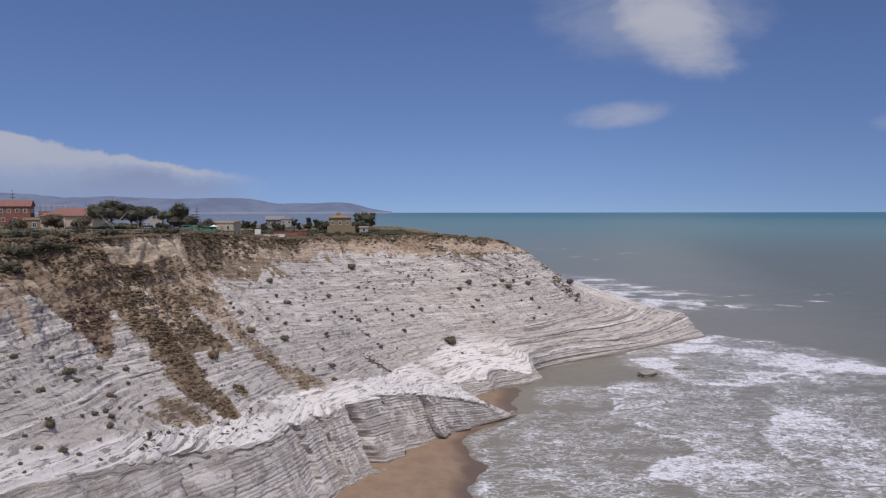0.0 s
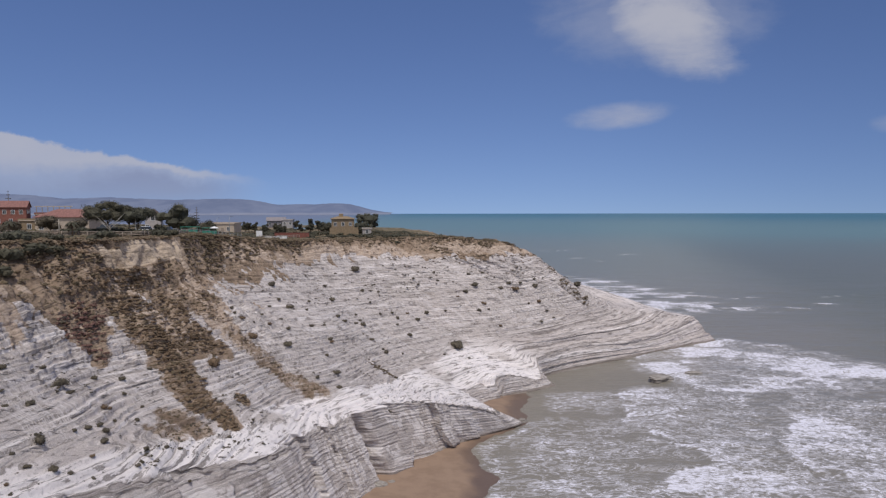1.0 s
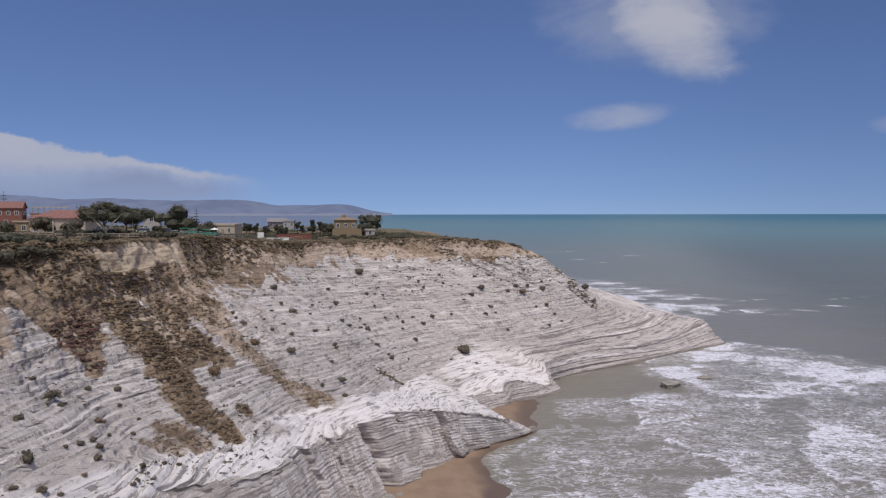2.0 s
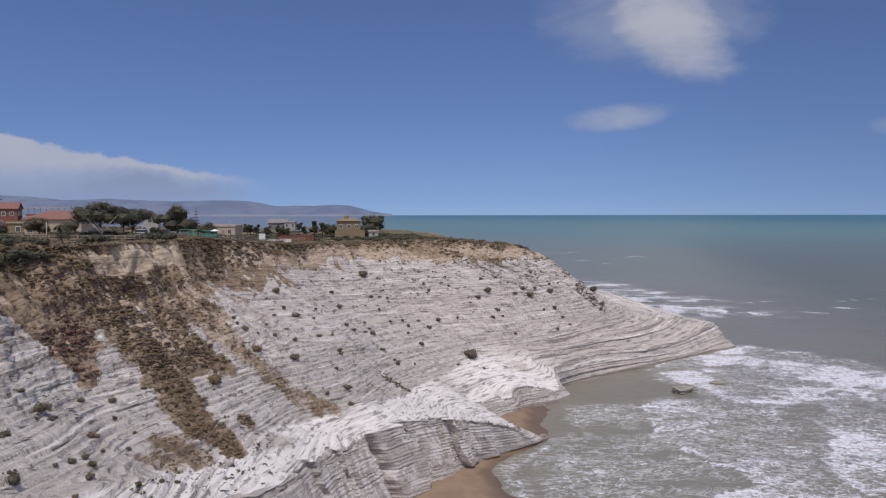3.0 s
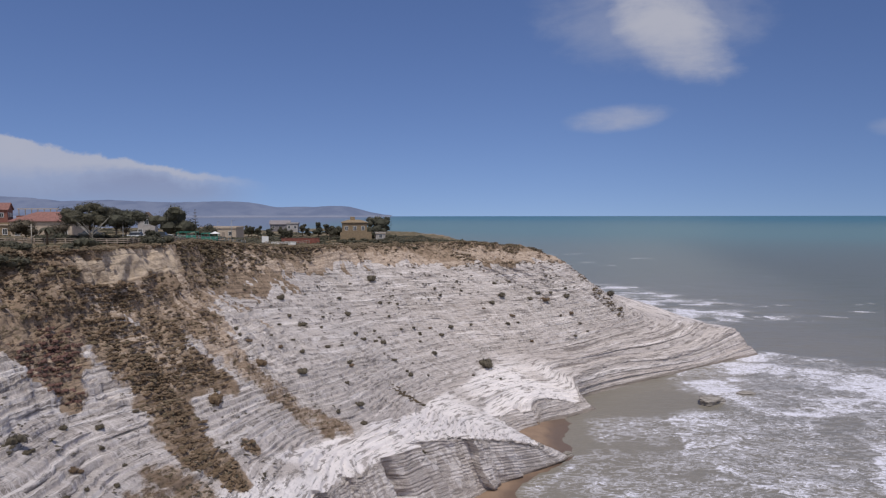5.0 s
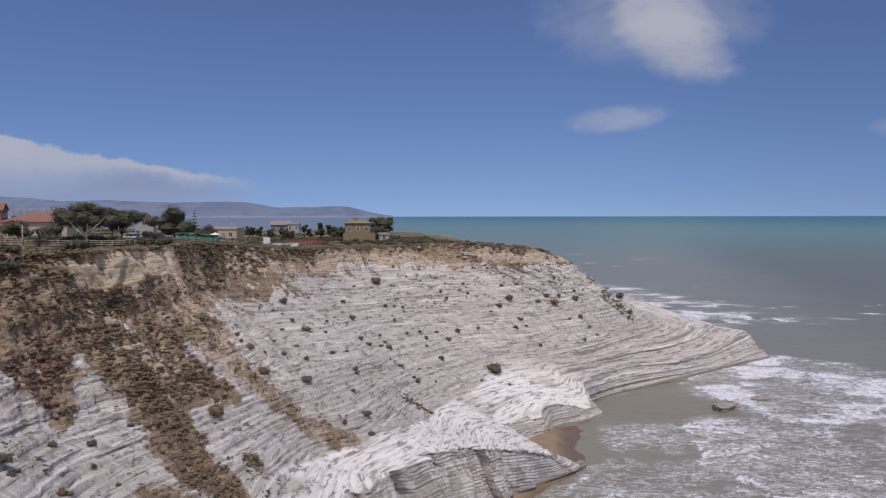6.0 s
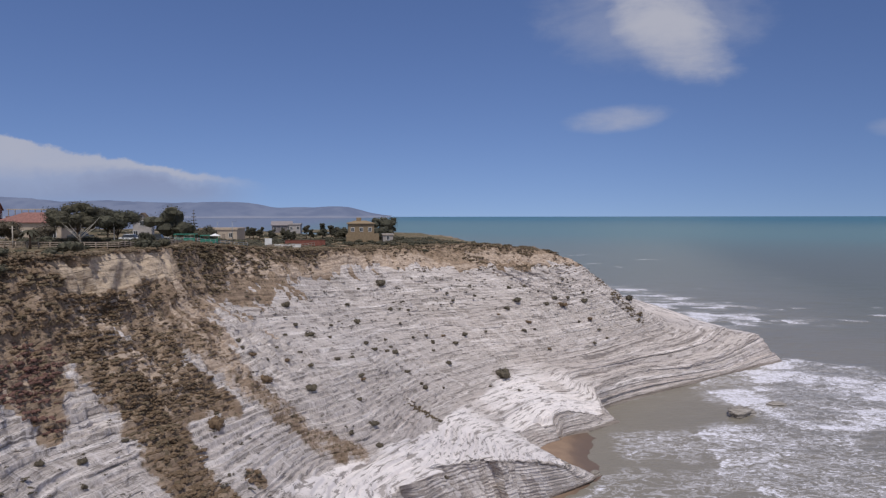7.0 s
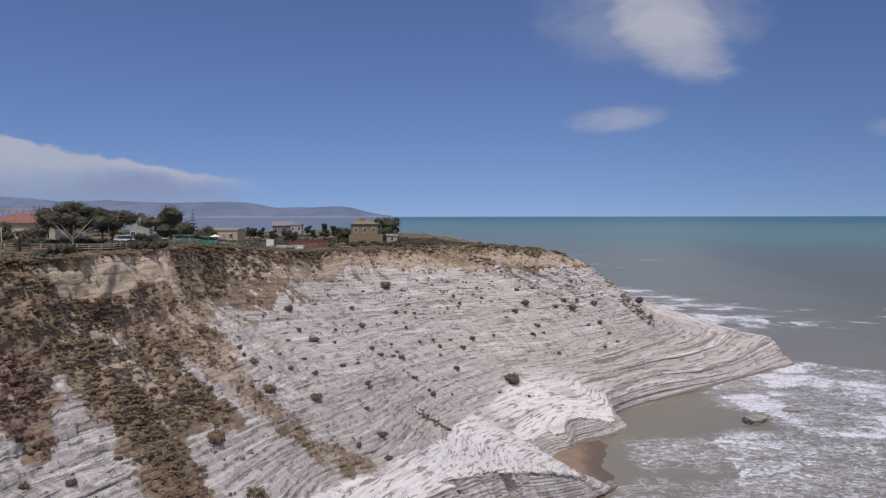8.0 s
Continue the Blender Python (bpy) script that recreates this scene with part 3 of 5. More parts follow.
    # the pale bluff: an upright fluted face under the rim
    spread = lev + 0.10 * fbm(along / 5, lev * 3, 0, 91, 3)
    bluff = smooth(4.45, 4.7, at + 0.0)[:, None] * (1 - smooth(6.3, 6.7, at))[:, None] * smooth(4.40, 4.52, spread) * (1 - smooth(4.90, 4.97, spread))
    capg = capg + bluff * (1.0 * (ridged(along / 4.5, lev, 0, 93, 2) - 0.6) + 0.9 * (ridged(along / 1.5, lev * 2, 0, 95, 2) - 0.6))
    # earth slopes below the bluff: runnels and banks
    bank = (1 - smooth(6.2, 7.6, at))[:, None] * smooth(2.9, 3.4, lev) * (1 - smooth(4.3, 4.6, lev))
    capg = capg + bank * (1.1 * (ridged(run / 5.0, lev, 0, 97, 3) - 0.6) + 0.5 * fbm(x / 2, y / 2, z / 2, 99, 3))
    P = P + H * (((1.3 * lump + 1.4 * gully) * white)[..., None]) + N * ((lump * (1 - white) * (1 - 0.75 * flat) + capg)[..., None])
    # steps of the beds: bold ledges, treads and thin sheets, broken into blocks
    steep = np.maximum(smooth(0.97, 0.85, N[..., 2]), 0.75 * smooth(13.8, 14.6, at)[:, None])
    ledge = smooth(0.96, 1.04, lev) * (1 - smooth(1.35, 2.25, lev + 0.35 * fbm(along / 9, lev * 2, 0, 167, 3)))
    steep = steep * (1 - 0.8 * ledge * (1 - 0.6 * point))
    strong = white * (1 - 0.8 * low * tall * (1 - point)) * smooth(0.10, 0.45, lev) * np.maximum(0.72 + 0.28 * steep, 0.95 * shelf * (1 - point))
    for size, amp, seed, wave, long in ((4.6, 0.10, 101, 0.02, 40), (1.75, 0.20, 111, 0.02, 24), (0.60, 1.0, 121, 0.03, 9)):
        f = bed / size + wave * fbm(along / 18, bed / 9, 0, seed + 5, 3, 0.5)
        f = f - np.floor(f)
        keep = smooth(0.15, 0.45, value(along / long, bed / (1.3 * size), 0, seed))
        keep = np.maximum(keep, 2.4 * point) if size > 1 else keep * (1 - 0.3 * point)
        P[..., 2] += size * (smooth(0.74, 1.0, f) - f + 0.2) * amp * keep * strong
    # hard beds stand proud along their whole length
    hard = lattice(np.floor(bed / 0.9 + 0.05 * fbm(along / 8, bed, 0, 183, 2)).astype(np.int64), zero, zero, 185) - 0.5
    P = P + H * (hard * (0.20 + 0.70 * point) * strong * (1 - 0.5 * low * tall * (1 - point)))[..., None]
    for w, h, amp, seed in ((3.4, 0.66, 0.13, 181), (1.1, 0.33, 0.12, 191)):
        row = np.floor(bed / h).astype(np.int64)
        col = np.floor(along / w + 7.0 * lattice(row, zero, zero, seed) + 0.4 * fbm(along / 3, bed / 3, 0, seed, 2)).astype(np.int64)
        P = P + H * ((lattice(col, row, zero, seed) - 0.5) * amp * 2 * strong * (1 - 0.6 * low * tall))[..., None]
    rill = ridged(along / 2.3 + bed / 9.0, bed / 16.0, 0, 161, 2) - 0.6
    deep = ridged(along / 5.5 + bed / 12.0, bed / 30.0, 0, 165, 2) - 0.6
    P = P + H * (0.40 * rill * white * smooth(1.9, 2.3, lev) * smooth(0.3, 0.6, value(along / 20, bed / 8, 0, 171))
                 + 1.4 * deep * white * smooth(3.0, 3.7, lev) * smooth(8.0, 10.0, at)[:, None])[..., None]
    # two open cracks across the ledge
    for (ax, ay), (bx, by), wide in (((-21.0, 155.6), (-14.4, 159.0), 0.55), ((7.2, 175.2), (13.6, 178.8), 0.9)):
        f = np.clip(((x - ax) * (bx - ax) + (y - ay) * (by - ay)) / ((bx - ax) ** 2 + (by - ay) ** 2), 0, 1)
        d = np.hypot(x - ax - f * (bx - ax), y - ay - f * (by - ay)) + 0.25 * fbm(x / 1.5, y / 1.5, 0, 175, 2)
        P[..., 2] -= 1.7 * (1 - smooth(0.5 * wide, wide, d)) * smooth(0.1, 0.3, lev)
    P[..., 2] += flat * (0.8 * fbm(x / 25, y / 25, 0, 121) + 0.25 * fbm(x / 5, y / 5, 0, 131))
    P[..., 2] = np.where(lev < 0.02, -1.5, P[..., 2])
    # where earth and scrub cover the marl; it thins out in tongues down the slope
    streak = value(run / 1.7, lev * 2.0, 0, 151) * 0.6 + value(run / 0.7, lev * 4.0, 0, 153) * 0.4
    bare = 0.12 * smooth(9.0, 10.5, at)[:, None] + 0.02 - 0.34 * (1 - smooth(6.4, 10.6, at[:, None] + 1.1 * fbm(run / 7, lev * 2.0, 0, 159, 3)))
    bare = bare * (0.35 + 0.9 * smooth(0.3, 0.7, value((along - 2.2 * z) / 4.0, z / 30, 0, 149)))
    soil = smooth(3.92, 4.10, lev - bare + 0.16 * fbm(x / 4, y / 4, z / 4, 168, 3) + 0.55 * (streak - 0.5) * (1 - 0.6 * smooth(10, 12, at))[:, None])
    for cx, cy, cz, r in SCRUB_SPUR + SCRUB_FOOT:
        d = np.sqrt((x - cx) ** 2 + (y - cy) ** 2 + (z - cz) ** 2) + 1.2 * fbm(x / 2.2, y / 2.2, z / 2.2, 157, 3)
        soil = np.maximum(soil, 0.62 * (1 - smooth(0.6, 2.4, d / (r + 0.7))))
    dirt = (1 - smooth(5.0, 7.0, at))[:, None] * smooth(1.5, 2.2, lev) * smooth(0.45, 0.8, value(x / 6, y / 6, z / 6, 145))
    soil = np.maximum(soil, 0.30 * dirt)
    rag = 0.35 * fbm(x / 2.2, y / 2.2, z / 2.2, 155, 3)
    for cx, cy, cz, r in SCRUB:
        d = np.sqrt((x - cx) ** 2 + (y - cy) ** 2 + (z - cz) ** 2)
        soil = np.maximum(soil, 0.95 * (1 - smooth(0.6, 1.7, d / r + rag)))
    pale = smooth(7.6, 8.8, at)[:, None] * smooth(4.0, 4.12, lev) * (1 - smooth(4.55, 4.8, lev + 0.3 * (streak - 0.5))) * smooth(0.26, 0.55, 0.55 * value(along / 12, lev * 1.5, 0, 141) + 0.45 * streak)
    pale = np.maximum(pale, bank * smooth(0.46, 0.66, 0.6 * streak + 0.4 * value(x / 5, y / 5, z / 5, 143)))
    pale, soil = np.maximum(pale, bluff), np.maximum(soil, bluff)
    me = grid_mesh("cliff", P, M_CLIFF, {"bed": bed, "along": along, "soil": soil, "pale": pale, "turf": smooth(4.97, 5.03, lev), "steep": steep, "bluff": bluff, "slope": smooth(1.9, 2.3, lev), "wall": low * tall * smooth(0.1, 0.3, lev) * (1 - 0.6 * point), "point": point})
    ob = tagged(new("cliff", me), "white marl headland in stepped beds, capped with brown scrubby earth", "cliff", kind="structure")
    return ob, P, lev, soil, N, at, bluff


cliff, CP, CLEV, CSOIL, CNORM, CAT, CBLUFF = build_cliff()


UPPER = CP[:, CLEV[0] > 3.8].reshape(-1, 3)
SLOPES = CP[:, CLEV[0] > 0.9].reshape(-1, 3)


def ground_z(x, y):
    """Height of the headland's upper parts at a place."""
    d = (UPPER[:, 0] - x) ** 2 + (UPPER[:, 1] - y) ** 2
    k = np.argpartition(d, 4)[:4]
    w = 1 / (d[k] + 0.05)
    return float((UPPER[k, 2] * w).sum() / w.sum())


# ---------------------------------------------------------------- beach and sea
def water_line(y):
    return 5.0 + 1.6 * np.sin(y / 9.0) + 14.0 * smooth(140, 158, y) + 1.0 * smooth(165, 185, y) + 0.04 * (110 - np.minimum(y, 110))


def build_beach():
    y, x = np.meshgrid(np.linspace(-60, 186, 246), np.linspace(-70, 40, 140))
    z = 0.075 * (water_line(y) - x) + 0.05 * fbm(x / 6, y / 6, 0, 201)
    z = np.minimum(z, 1.4 + 0.1 * z)
    P = np.stack([x, y, z], -1)
    wet = 1 - smooth(0.12, 0.5, z + 0.12 * fbm(x / 5, y / 5, 0, 211))
    me = grid_mesh("beach", P[:, ::-1], M_SAND, {"wet": wet[:, ::-1]})
    return tagged(new("beach", me), "narrow strip of brown sand at the foot of the cliff", "beach", kind="structure")


def build_sea():
    # fine near the shore, coarse towards the horizon
    xs = np.r_[-4200:-400:16j, -400:-60:24j, -60:330:420j, 335:900:50j, 950:4600:24j]
    ys = np.r_[-300:40:24j, 42:420:400j, 424:900:110j, 910:4900:60j]
    y, x = np.meshgrid(ys, xs)
    near = (1 - smooth(350, 900, y)) * smooth(-60, 0, x) * (1 - smooth(330, 900, x))
    z = near * (0.16 * fbm(x / 22, y / 9, 0, 221, 4) + 0.07 * fbm(x / 3, y / 2.2, 0, 231, 3))
    # breaking swell off the beach and round the point
    def spot(cx, cy, rx, ry, turn=0.0):
        c, s = math.cos(turn), math.sin(turn)
        a, b = (x - cx) * c + (y - cy) * s, -(x - cx) * s + (y - cy) * c
        return np.exp(-((a / rx) ** 2 + (b / ry) ** 2))
    wob = 7 * fbm(x / 26, y / 18, 0, 245, 3)
    rag = 3.0 * fbm(x / 7, y / 5, 0, 246, 3)
    cloud = value((x + 9 * fbm(x / 9, y / 7, 0, 249, 3)) / 17, (y + 7 * fbm(x / 9, y / 7, 0, 250, 3)) / 11, 0, 241)
    f = np.zeros(x.shape)
    # broken waves rolling in: a sharp scalloped front, and a sheet of foam that thins out behind it
    def breaker(front, y0, y1, reach, top):
        d = x - front - wob - rag
        along_y = smooth(y0, y0 + 14, y + wob) * (1 - smooth(y1 - 14, y1, y + wob))
        return top * along_y * smooth(0.0, 1.6, d) * (0.68 + 0.22 * cloud + 0.20 * np.exp(-np.maximum(d, 0.0) / 7.0)) * (1 - smooth(0.55 * reach, reach, d + 16 * (cloud - 0.5)))
    for front, y0, y1, reach, top in ((45 + 0.004 * (y - 148) ** 2, 60, 198, 38, 0.60), (76 + 0.10 * (y - 150) + 0.004 * (y - 140) ** 2, 84, 182, 34, 0.60),
                                      (25 + 0.1 * (y - 130), 70, 142, 18, 0.50), (112 + 0.2 * (y - 150), 60, 150, 30, 0.52)):
        f = np.maximum(f, breaker(front, y0, y1, reach, top))
    # the surf sheet under the point
    edge = 262 - 0.85 * np.abs(x - 106) + wob
    sheet = smooth(60, 70, x + 0.35 * (y - 200) + rag) * (1 - smooth(134, 156, x + 0.25 * (y - 215) + wob)) * smooth(182, 192, y + wob + rag) * (1 - smooth(-3, 3, y - edge + rag))
    f = np.maximum(f, sheet * (0.40 + 0.24 * smooth(0.30, 0.65, cloud)))
    # thin lace over the shallows, and the still pool behind the rock
    thin = smooth(1, 7, x - water_line(y)) * (1 - smooth(205, 250, y + 0.5 * (x - 60))) * (1 - smooth(120, 165, x - 0.2 * (y - 150))) * smooth(30, 80, y)
    f = np.maximum(f, thin * (0.14 + 0.30 * smooth(0.30, 0.80, cloud)))
    f = f * (1 - 0.75 * smooth(0.25, 0.6, spot(43, 198, 20, 13, 0.15)))
    # breakers along the back of the point: short level streaks
    for cx, cy, w, dep in ((95, 474, 16, 10), (108, 452, 18, 9), (112, 425, 22, 10), (126, 412, 12, 6), (118, 392, 20, 9), (132, 376, 22, 8), (124, 352, 22, 8), (140, 338, 22, 7),
                           (150, 326, 14, 5), (118, 330, 16, 8), (96, 430, 12, 30), (104, 380, 12, 34), (112, 340, 10, 22)):
        f = np.maximum(f, 0.70 * spot(cx, cy + 3 * np.sin(x / 7 + cx), 1.2 * w, 1.3 * dep) * smooth(0.2, 0.45, value(x / 9, y / 5, 0, 255)))
    # thin lines of breakers farther out
    for cx, cy, w in ((135, 771, 42), (137, 650, 16), (146, 398, 14), (134, 337, 24), (170, 369, 16), (156, 464, 12), (232, 378, 22),
                      (150, 620, 10), (205, 345, 14), (178, 335, 18), (270, 300, 20), (240, 520, 16), (205, 700, 22)):
        f = np.maximum(f, 0.60 * spot(cx, cy + 0.012 * cy * np.sin(x / 9 + cx), 0.8 * w, 0.009 * cy) * smooth(0.3, 0.55, value(x / 5, y / 14, 0, 253)))
    shore = np.exp(-((x - water_line(y) - 1.5) / 3.5) ** 2) * (y < 160)
    f = np.clip(np.maximum(f, 0.46 * shore), 0, 0.64)
    z = z + 0.35 * f * near * value(x / 6, y / 4, 0, 251)
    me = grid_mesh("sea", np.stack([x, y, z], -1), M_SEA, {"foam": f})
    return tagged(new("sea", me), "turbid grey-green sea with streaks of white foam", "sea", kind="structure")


beach, sea = build_beach(), build_sea()


def build_hills():
    x = np.linspace(-4200, -380, 260)
    t = np.linspace(0, 1, 14)
    top = np.interp(x, [-4200, -3360, -2930, -2500, -2080, -1650, -1430, -1300, -1220, -960, -790, -700, -620, -400],
                    [180, 163, 124, 129, 112, 120, 103, 77, 69, 77, 81, 76, 50, 8])
    top = np.convolve(np.pad(top, 4, mode="edge"), np.ones(9) / 9, mode="valid") + 6 * fbm(x / 160, 0 * x, 0, 301, 4)
    X, T = np.meshgrid(x, t, indexing="ij")
    Z = top[:, None] * np.sin(T * math.pi / 2) - 2
    P = np.stack([X, 4450 + 400 * T + 40 * fbm(X / 200, T * 3, 0, 311), Z], -1)
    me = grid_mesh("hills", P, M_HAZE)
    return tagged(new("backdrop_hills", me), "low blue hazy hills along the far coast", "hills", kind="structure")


build_hills()


# ---------------------------------------------------------------- plants
def mesh_of(name, verts, faces, mat, shade=False):
    """A mesh of triangles from arrays."""
    verts, faces = np.asarray(verts, np.float32), np.asarray(faces, np.int32)
    me = bpy.data.meshes.new(name)
    me.vertices.add(len(verts))
    me.vertices.foreach_set("co", verts.reshape(-1))
    me.loops.add(faces.size)
    me.loops.foreach_set("vertex_index", faces.reshape(-1))
    me.polygons.add(len(faces))
    me.polygons.foreach_set("loop_start", np.arange(0, faces.size, 3, dtype=np.int32))
    me.polygons.foreach_set("use_smooth", np.full(len(faces), shade))
    me.update(calc_edges=True)
    me.materials.append(mat)
    return me


def ico(level):
    bm = bmesh.new()
    bmesh.ops.create_icosphere(bm, subdivisions=level, radius=1.0)
    v = np.array([p.co for p in bm.verts])
    f = np.array([[p.index for p in q.verts] for q in bm.faces])
    bm.free()
    return v, f


ICO1, ICO2 = ico(1), ico(2)


def leaves(rng, blobs, count, size, core=0.8, ball=ICO1):
    """A crown: a dark uneven heart in each blob (x, y, z, radius, squash) and loose leaves over it."""
    V, F, n = [], [], 0
    for bx, by, bz, r, sq in blobs:
        bv, bf = ball
        k = core * (0.75 + 0.5 * rng.random(len(bv)))[:, None]
        V.append(bv * k * np.array([r, r, r * sq]) + np.array([bx, by, bz]))
        F.append(bf + n)
        n += len(bv)
    w = np.array([b[3] ** 2 for b in blobs])
    pick = rng.choice(len(blobs), count, p=w / w.sum())
    B = np.array(blobs)[pick]
    d = rng.normal(size=(count, 3))
    d /= np.linalg.norm(d, axis=1, keepdims=True)
    c = B[:, :3] + d * (B[:, 3] * (0.72 + 0.42 * rng.random(count)))[:, None] * np.stack([np.ones(count), np.ones(count), B[:, 4]], 1)
    t = rng.normal(size=(count, 3, 3)) * size * (0.6 + 0.8 * rng.random(count))[:, None, None]
    t = t - 0.75 * (t * d[:, None, :]).sum(2, keepdims=True) * d[:, None, :]
    V.append((c[:, None, :] + t * 0.6).reshape(-1, 3))
    F.append(np.arange(count * 3).reshape(-1, 3) + n)
    return np.concatenate(V), np.concatenate(F)


def cliff_point(x, y):
    """The spot on the cliff at a place in plan, from the ledge upwards."""
    return SLOPES[np.argmin((SLOPES[:, 0] - x) ** 2 + (SLOPES[:, 1] - y) ** 2)]


def shrub_mesh(k, mat):
    rng = np.random.default_rng(500 + k)
    blobs = [(0, 0, 0.45, 0.62, 0.8)]
    for _ in range(5):
        a, q = rng.random() * 6.283, 0.35 + 0.3 * rng.random()
        blobs.append((q * math.cos(a), q * math.sin(a), 0.3 + 0.35 * rng.random(), 0.32 + 0.2 * rng.random(), 0.85))
    return mesh_of("shrub", *leaves(rng, blobs, 420, 0.13, 0.78), mat)


def plant_shrubs():
    meshes = [shrub_mesh(k, M_SHRUB if k < 4 else M_DRY) for k in range(6)]
    rng = random.Random(3)
    groups = (("shrubs on the near slope", SHRUBS_NEAR + SHRUBS_SPUR), ("shrubs over the bay", SHRUBS_BAY),
              ("shrubs on the headland", SHRUBS_POINT), ("shrubs on the ledge", SHRUBS_LEDGE))
    for group, places in groups:
        for x, y, r in places:
            r = 1.5 * r
            p = cliff_point(x, y)
            k = rng.choice((0, 1, 2, 3, 0, 1, 2, 3, 4))
            ob = new("shrub", meshes[k])
            size = "large" if r > 0.6 else "small"
            tone = "dusty brown" if k > 3 else "dark olive"
            tagged(ob, f"{size} {tone} round shrub rooted in white marl slope", "shrub", group)
            ob.matrix_world = pose(p[0], p[1], p[2] - 0.12 * r, rng.uniform(-8, 8), rng.uniform(-8, 8), rng.uniform(0, 360)) @ Matrix.Diagonal(
                (r * rng.uniform(0.9, 1.15), r * rng.uniform(0.9, 1.15), r * rng.uniform(0.95, 1.3), 1))


def clumps(name, spots, mat, label, leaf=0.22, seed=0, count=110):
    """One mesh of many low bushes; spots: x, y, z, radius."""
    rng = np.random.default_rng(seed)
    kinds = []
    for _ in range(7):
        blobs = [(0, 0, 0.30, 0.62, 0.7)] + [(0.55 * rng.normal(), 0.55 * rng.normal(), 0.15 + 0.3 * rng.random(), 0.28 + 0.25 * rng.random(), 0.8) for _ in range(4)]
        kinds.append(leaves(rng, blobs, int(1.1 * count), 0.6 * leaf, 0.80))
    V, F, n = [], [], 0
    for x, y, z, r in spots:
        v, f = kinds[rng.integers(len(kinds))]
        a = rng.random() * 6.283
        c, s = math.cos(a), math.sin(a)
        q = np.stack([v[:, 0] * c - v[:, 1] * s, v[:, 0] * s + v[:, 1] * c, v[:, 2] * (0.5 + 0.45 * rng.random())], 1) * r
        V.append(q + np.array([x, y, z - 0.15 * r]))
        F.append(f + n)
        n += len(v)
    return tagged(new(name, mesh_of(name, np.concatenate(V), np.concatenate(F), mat)), label, "scrub", kind="stuff")


def spots_in(patches, per, small, big, seed):
    """Random places on the cliff inside the patches, per square metre."""
    rng = np.random.default_rng(seed)
    flatP, out = CP.reshape(-1, 3), []
    ok = (CLEV.reshape(-1) > 1.3)
    ok &= (CBLUFF.reshape(-1) < 0.4)
    for cx, cy, cz, r in patches:
        d = np.linalg.norm(flatP - np.array([cx, cy, cz]), axis=1)
        near = np.nonzero((d < r * 1.1) & ok)[0]
        if len(near) == 0:
            continue
        for k in rng.choice(near, max(2, int(per * math.pi * r * r))):
            if rng.random() < 1.15 - 0.6 * d[k] / r:
                out.append((*flatP[k], small + (big - small) * rng.random() ** 1.6))
    return out


def spots_over(lo, hi, a0, a1, count, small, big, seed, grain=9.0, keep=0.5):
    """Random places between two levels and two stations of the cliff, in drifts."""
    rng = np.random.default_rng(seed)
    cols = np.nonzero((CAT > a0) & (CAT < a1))[0]
    rows = np.nonzero((CLEV[0] > lo) & (CLEV[0] < hi))[0]
    out = []
    while len(out) < count:
        i, j = rng.choice(cols), rng.choice(rows)
        p = CP[i, j]
        if CBLUFF[i, j] > 0.4:
            continue
        if float(value(p[0] / grain, p[1] / grain, p[2] / grain, seed)) > keep:
            q = p + rng.normal(size=3) * np.array([0.3, 0.3, 0.0])
            out.append((q[0], q[1], p[2], small + (big - small) * rng.random() ** 2))
    return out


SHRUBS_NEAR = [(-48, 76.3, 0.65), (-45, 83.9, 0.44), (-44.2, 82.1, 0.43), (-46.7, 82.9, 0.38), (-47.1, 80.7, 0.24), (-52.9, 88, 0.67),
    (-52.5, 80.4, 0.49), (-53.2, 78.4, 0.28), (-52.7, 95.8, 0.39), (-48.6, 95.4, 0.36), (-44.5, 90.9, 0.3), (-40.7, 84.8, 0.28),
    (-39.2, 87.4, 0.33), (-38, 89, 0.27), (-39.5, 80.9, 0.29), (-43.3, 78.6, 0.24), (-45, 73.4, 0.44)]
SHRUBS_SPUR = [(-43.6, 73.3, 0.26), (-47.1, 71.9, 0.3), (-48.8, 72.8, 0.22), (-46.2, 88.3, 0.27), (-51.9, 88, 0.33), (-50.1, 98.2, 0.42),
    (-48.8, 104.2, 0.33), (-55.1, 88.1, 0.33), (-56.8, 82.9, 0.45), (-45.7, 94.8, 0.23), (-48.2, 89.5, 0.41), (-47.5, 89.9, 0.25),
    (-46.2, 84.7, 0.32), (-35.1, 85.2, 0.23), (-46.3, 68.5, 0.23), (-42.5, 113.7, 0.92), (-42.9, 115.5, 0.25)]
SHRUBS_BAY = [(-30.1, 202, 1.18), (-34.8, 193.4, 0.45), (-36.3, 183.2, 0.47), (-26.9, 193.9, 0.5), (-22.6, 198.2, 0.42),
    (-24.2, 200.5, 0.37), (-33.4, 178.5, 0.73), (-42, 156.1, 0.39), (-39.1, 155, 0.65), (-42.6, 149.7, 0.37), (-41.7, 141, 0.3),
    (-46.2, 135.3, 0.39), (-44.8, 133.2, 0.32), (-43.1, 132.4, 0.4), (-41.2, 133.3, 0.25), (-40.2, 128.8, 0.66), (-34.6, 133.6, 0.76),
    (-35.9, 140.3, 0.4), (-33.2, 150.7, 0.48), (-28.7, 150, 0.51), (-31, 154.9, 0.38), (-28.1, 167.7, 0.5), (-26.2, 173.3, 0.54),
    (-24.3, 174.2, 0.58), (-25.6, 177, 0.41), (-26.9, 179.3, 0.42), (-30.2, 168.4, 0.51), (-35.8, 158.6, 0.36), (-38.6, 144.5, 0.35),
    (-39.2, 137.8, 0.39), (-21.4, 168.7, 0.43), (-18.5, 167.2, 0.34), (-17.6, 166.7, 0.46)]
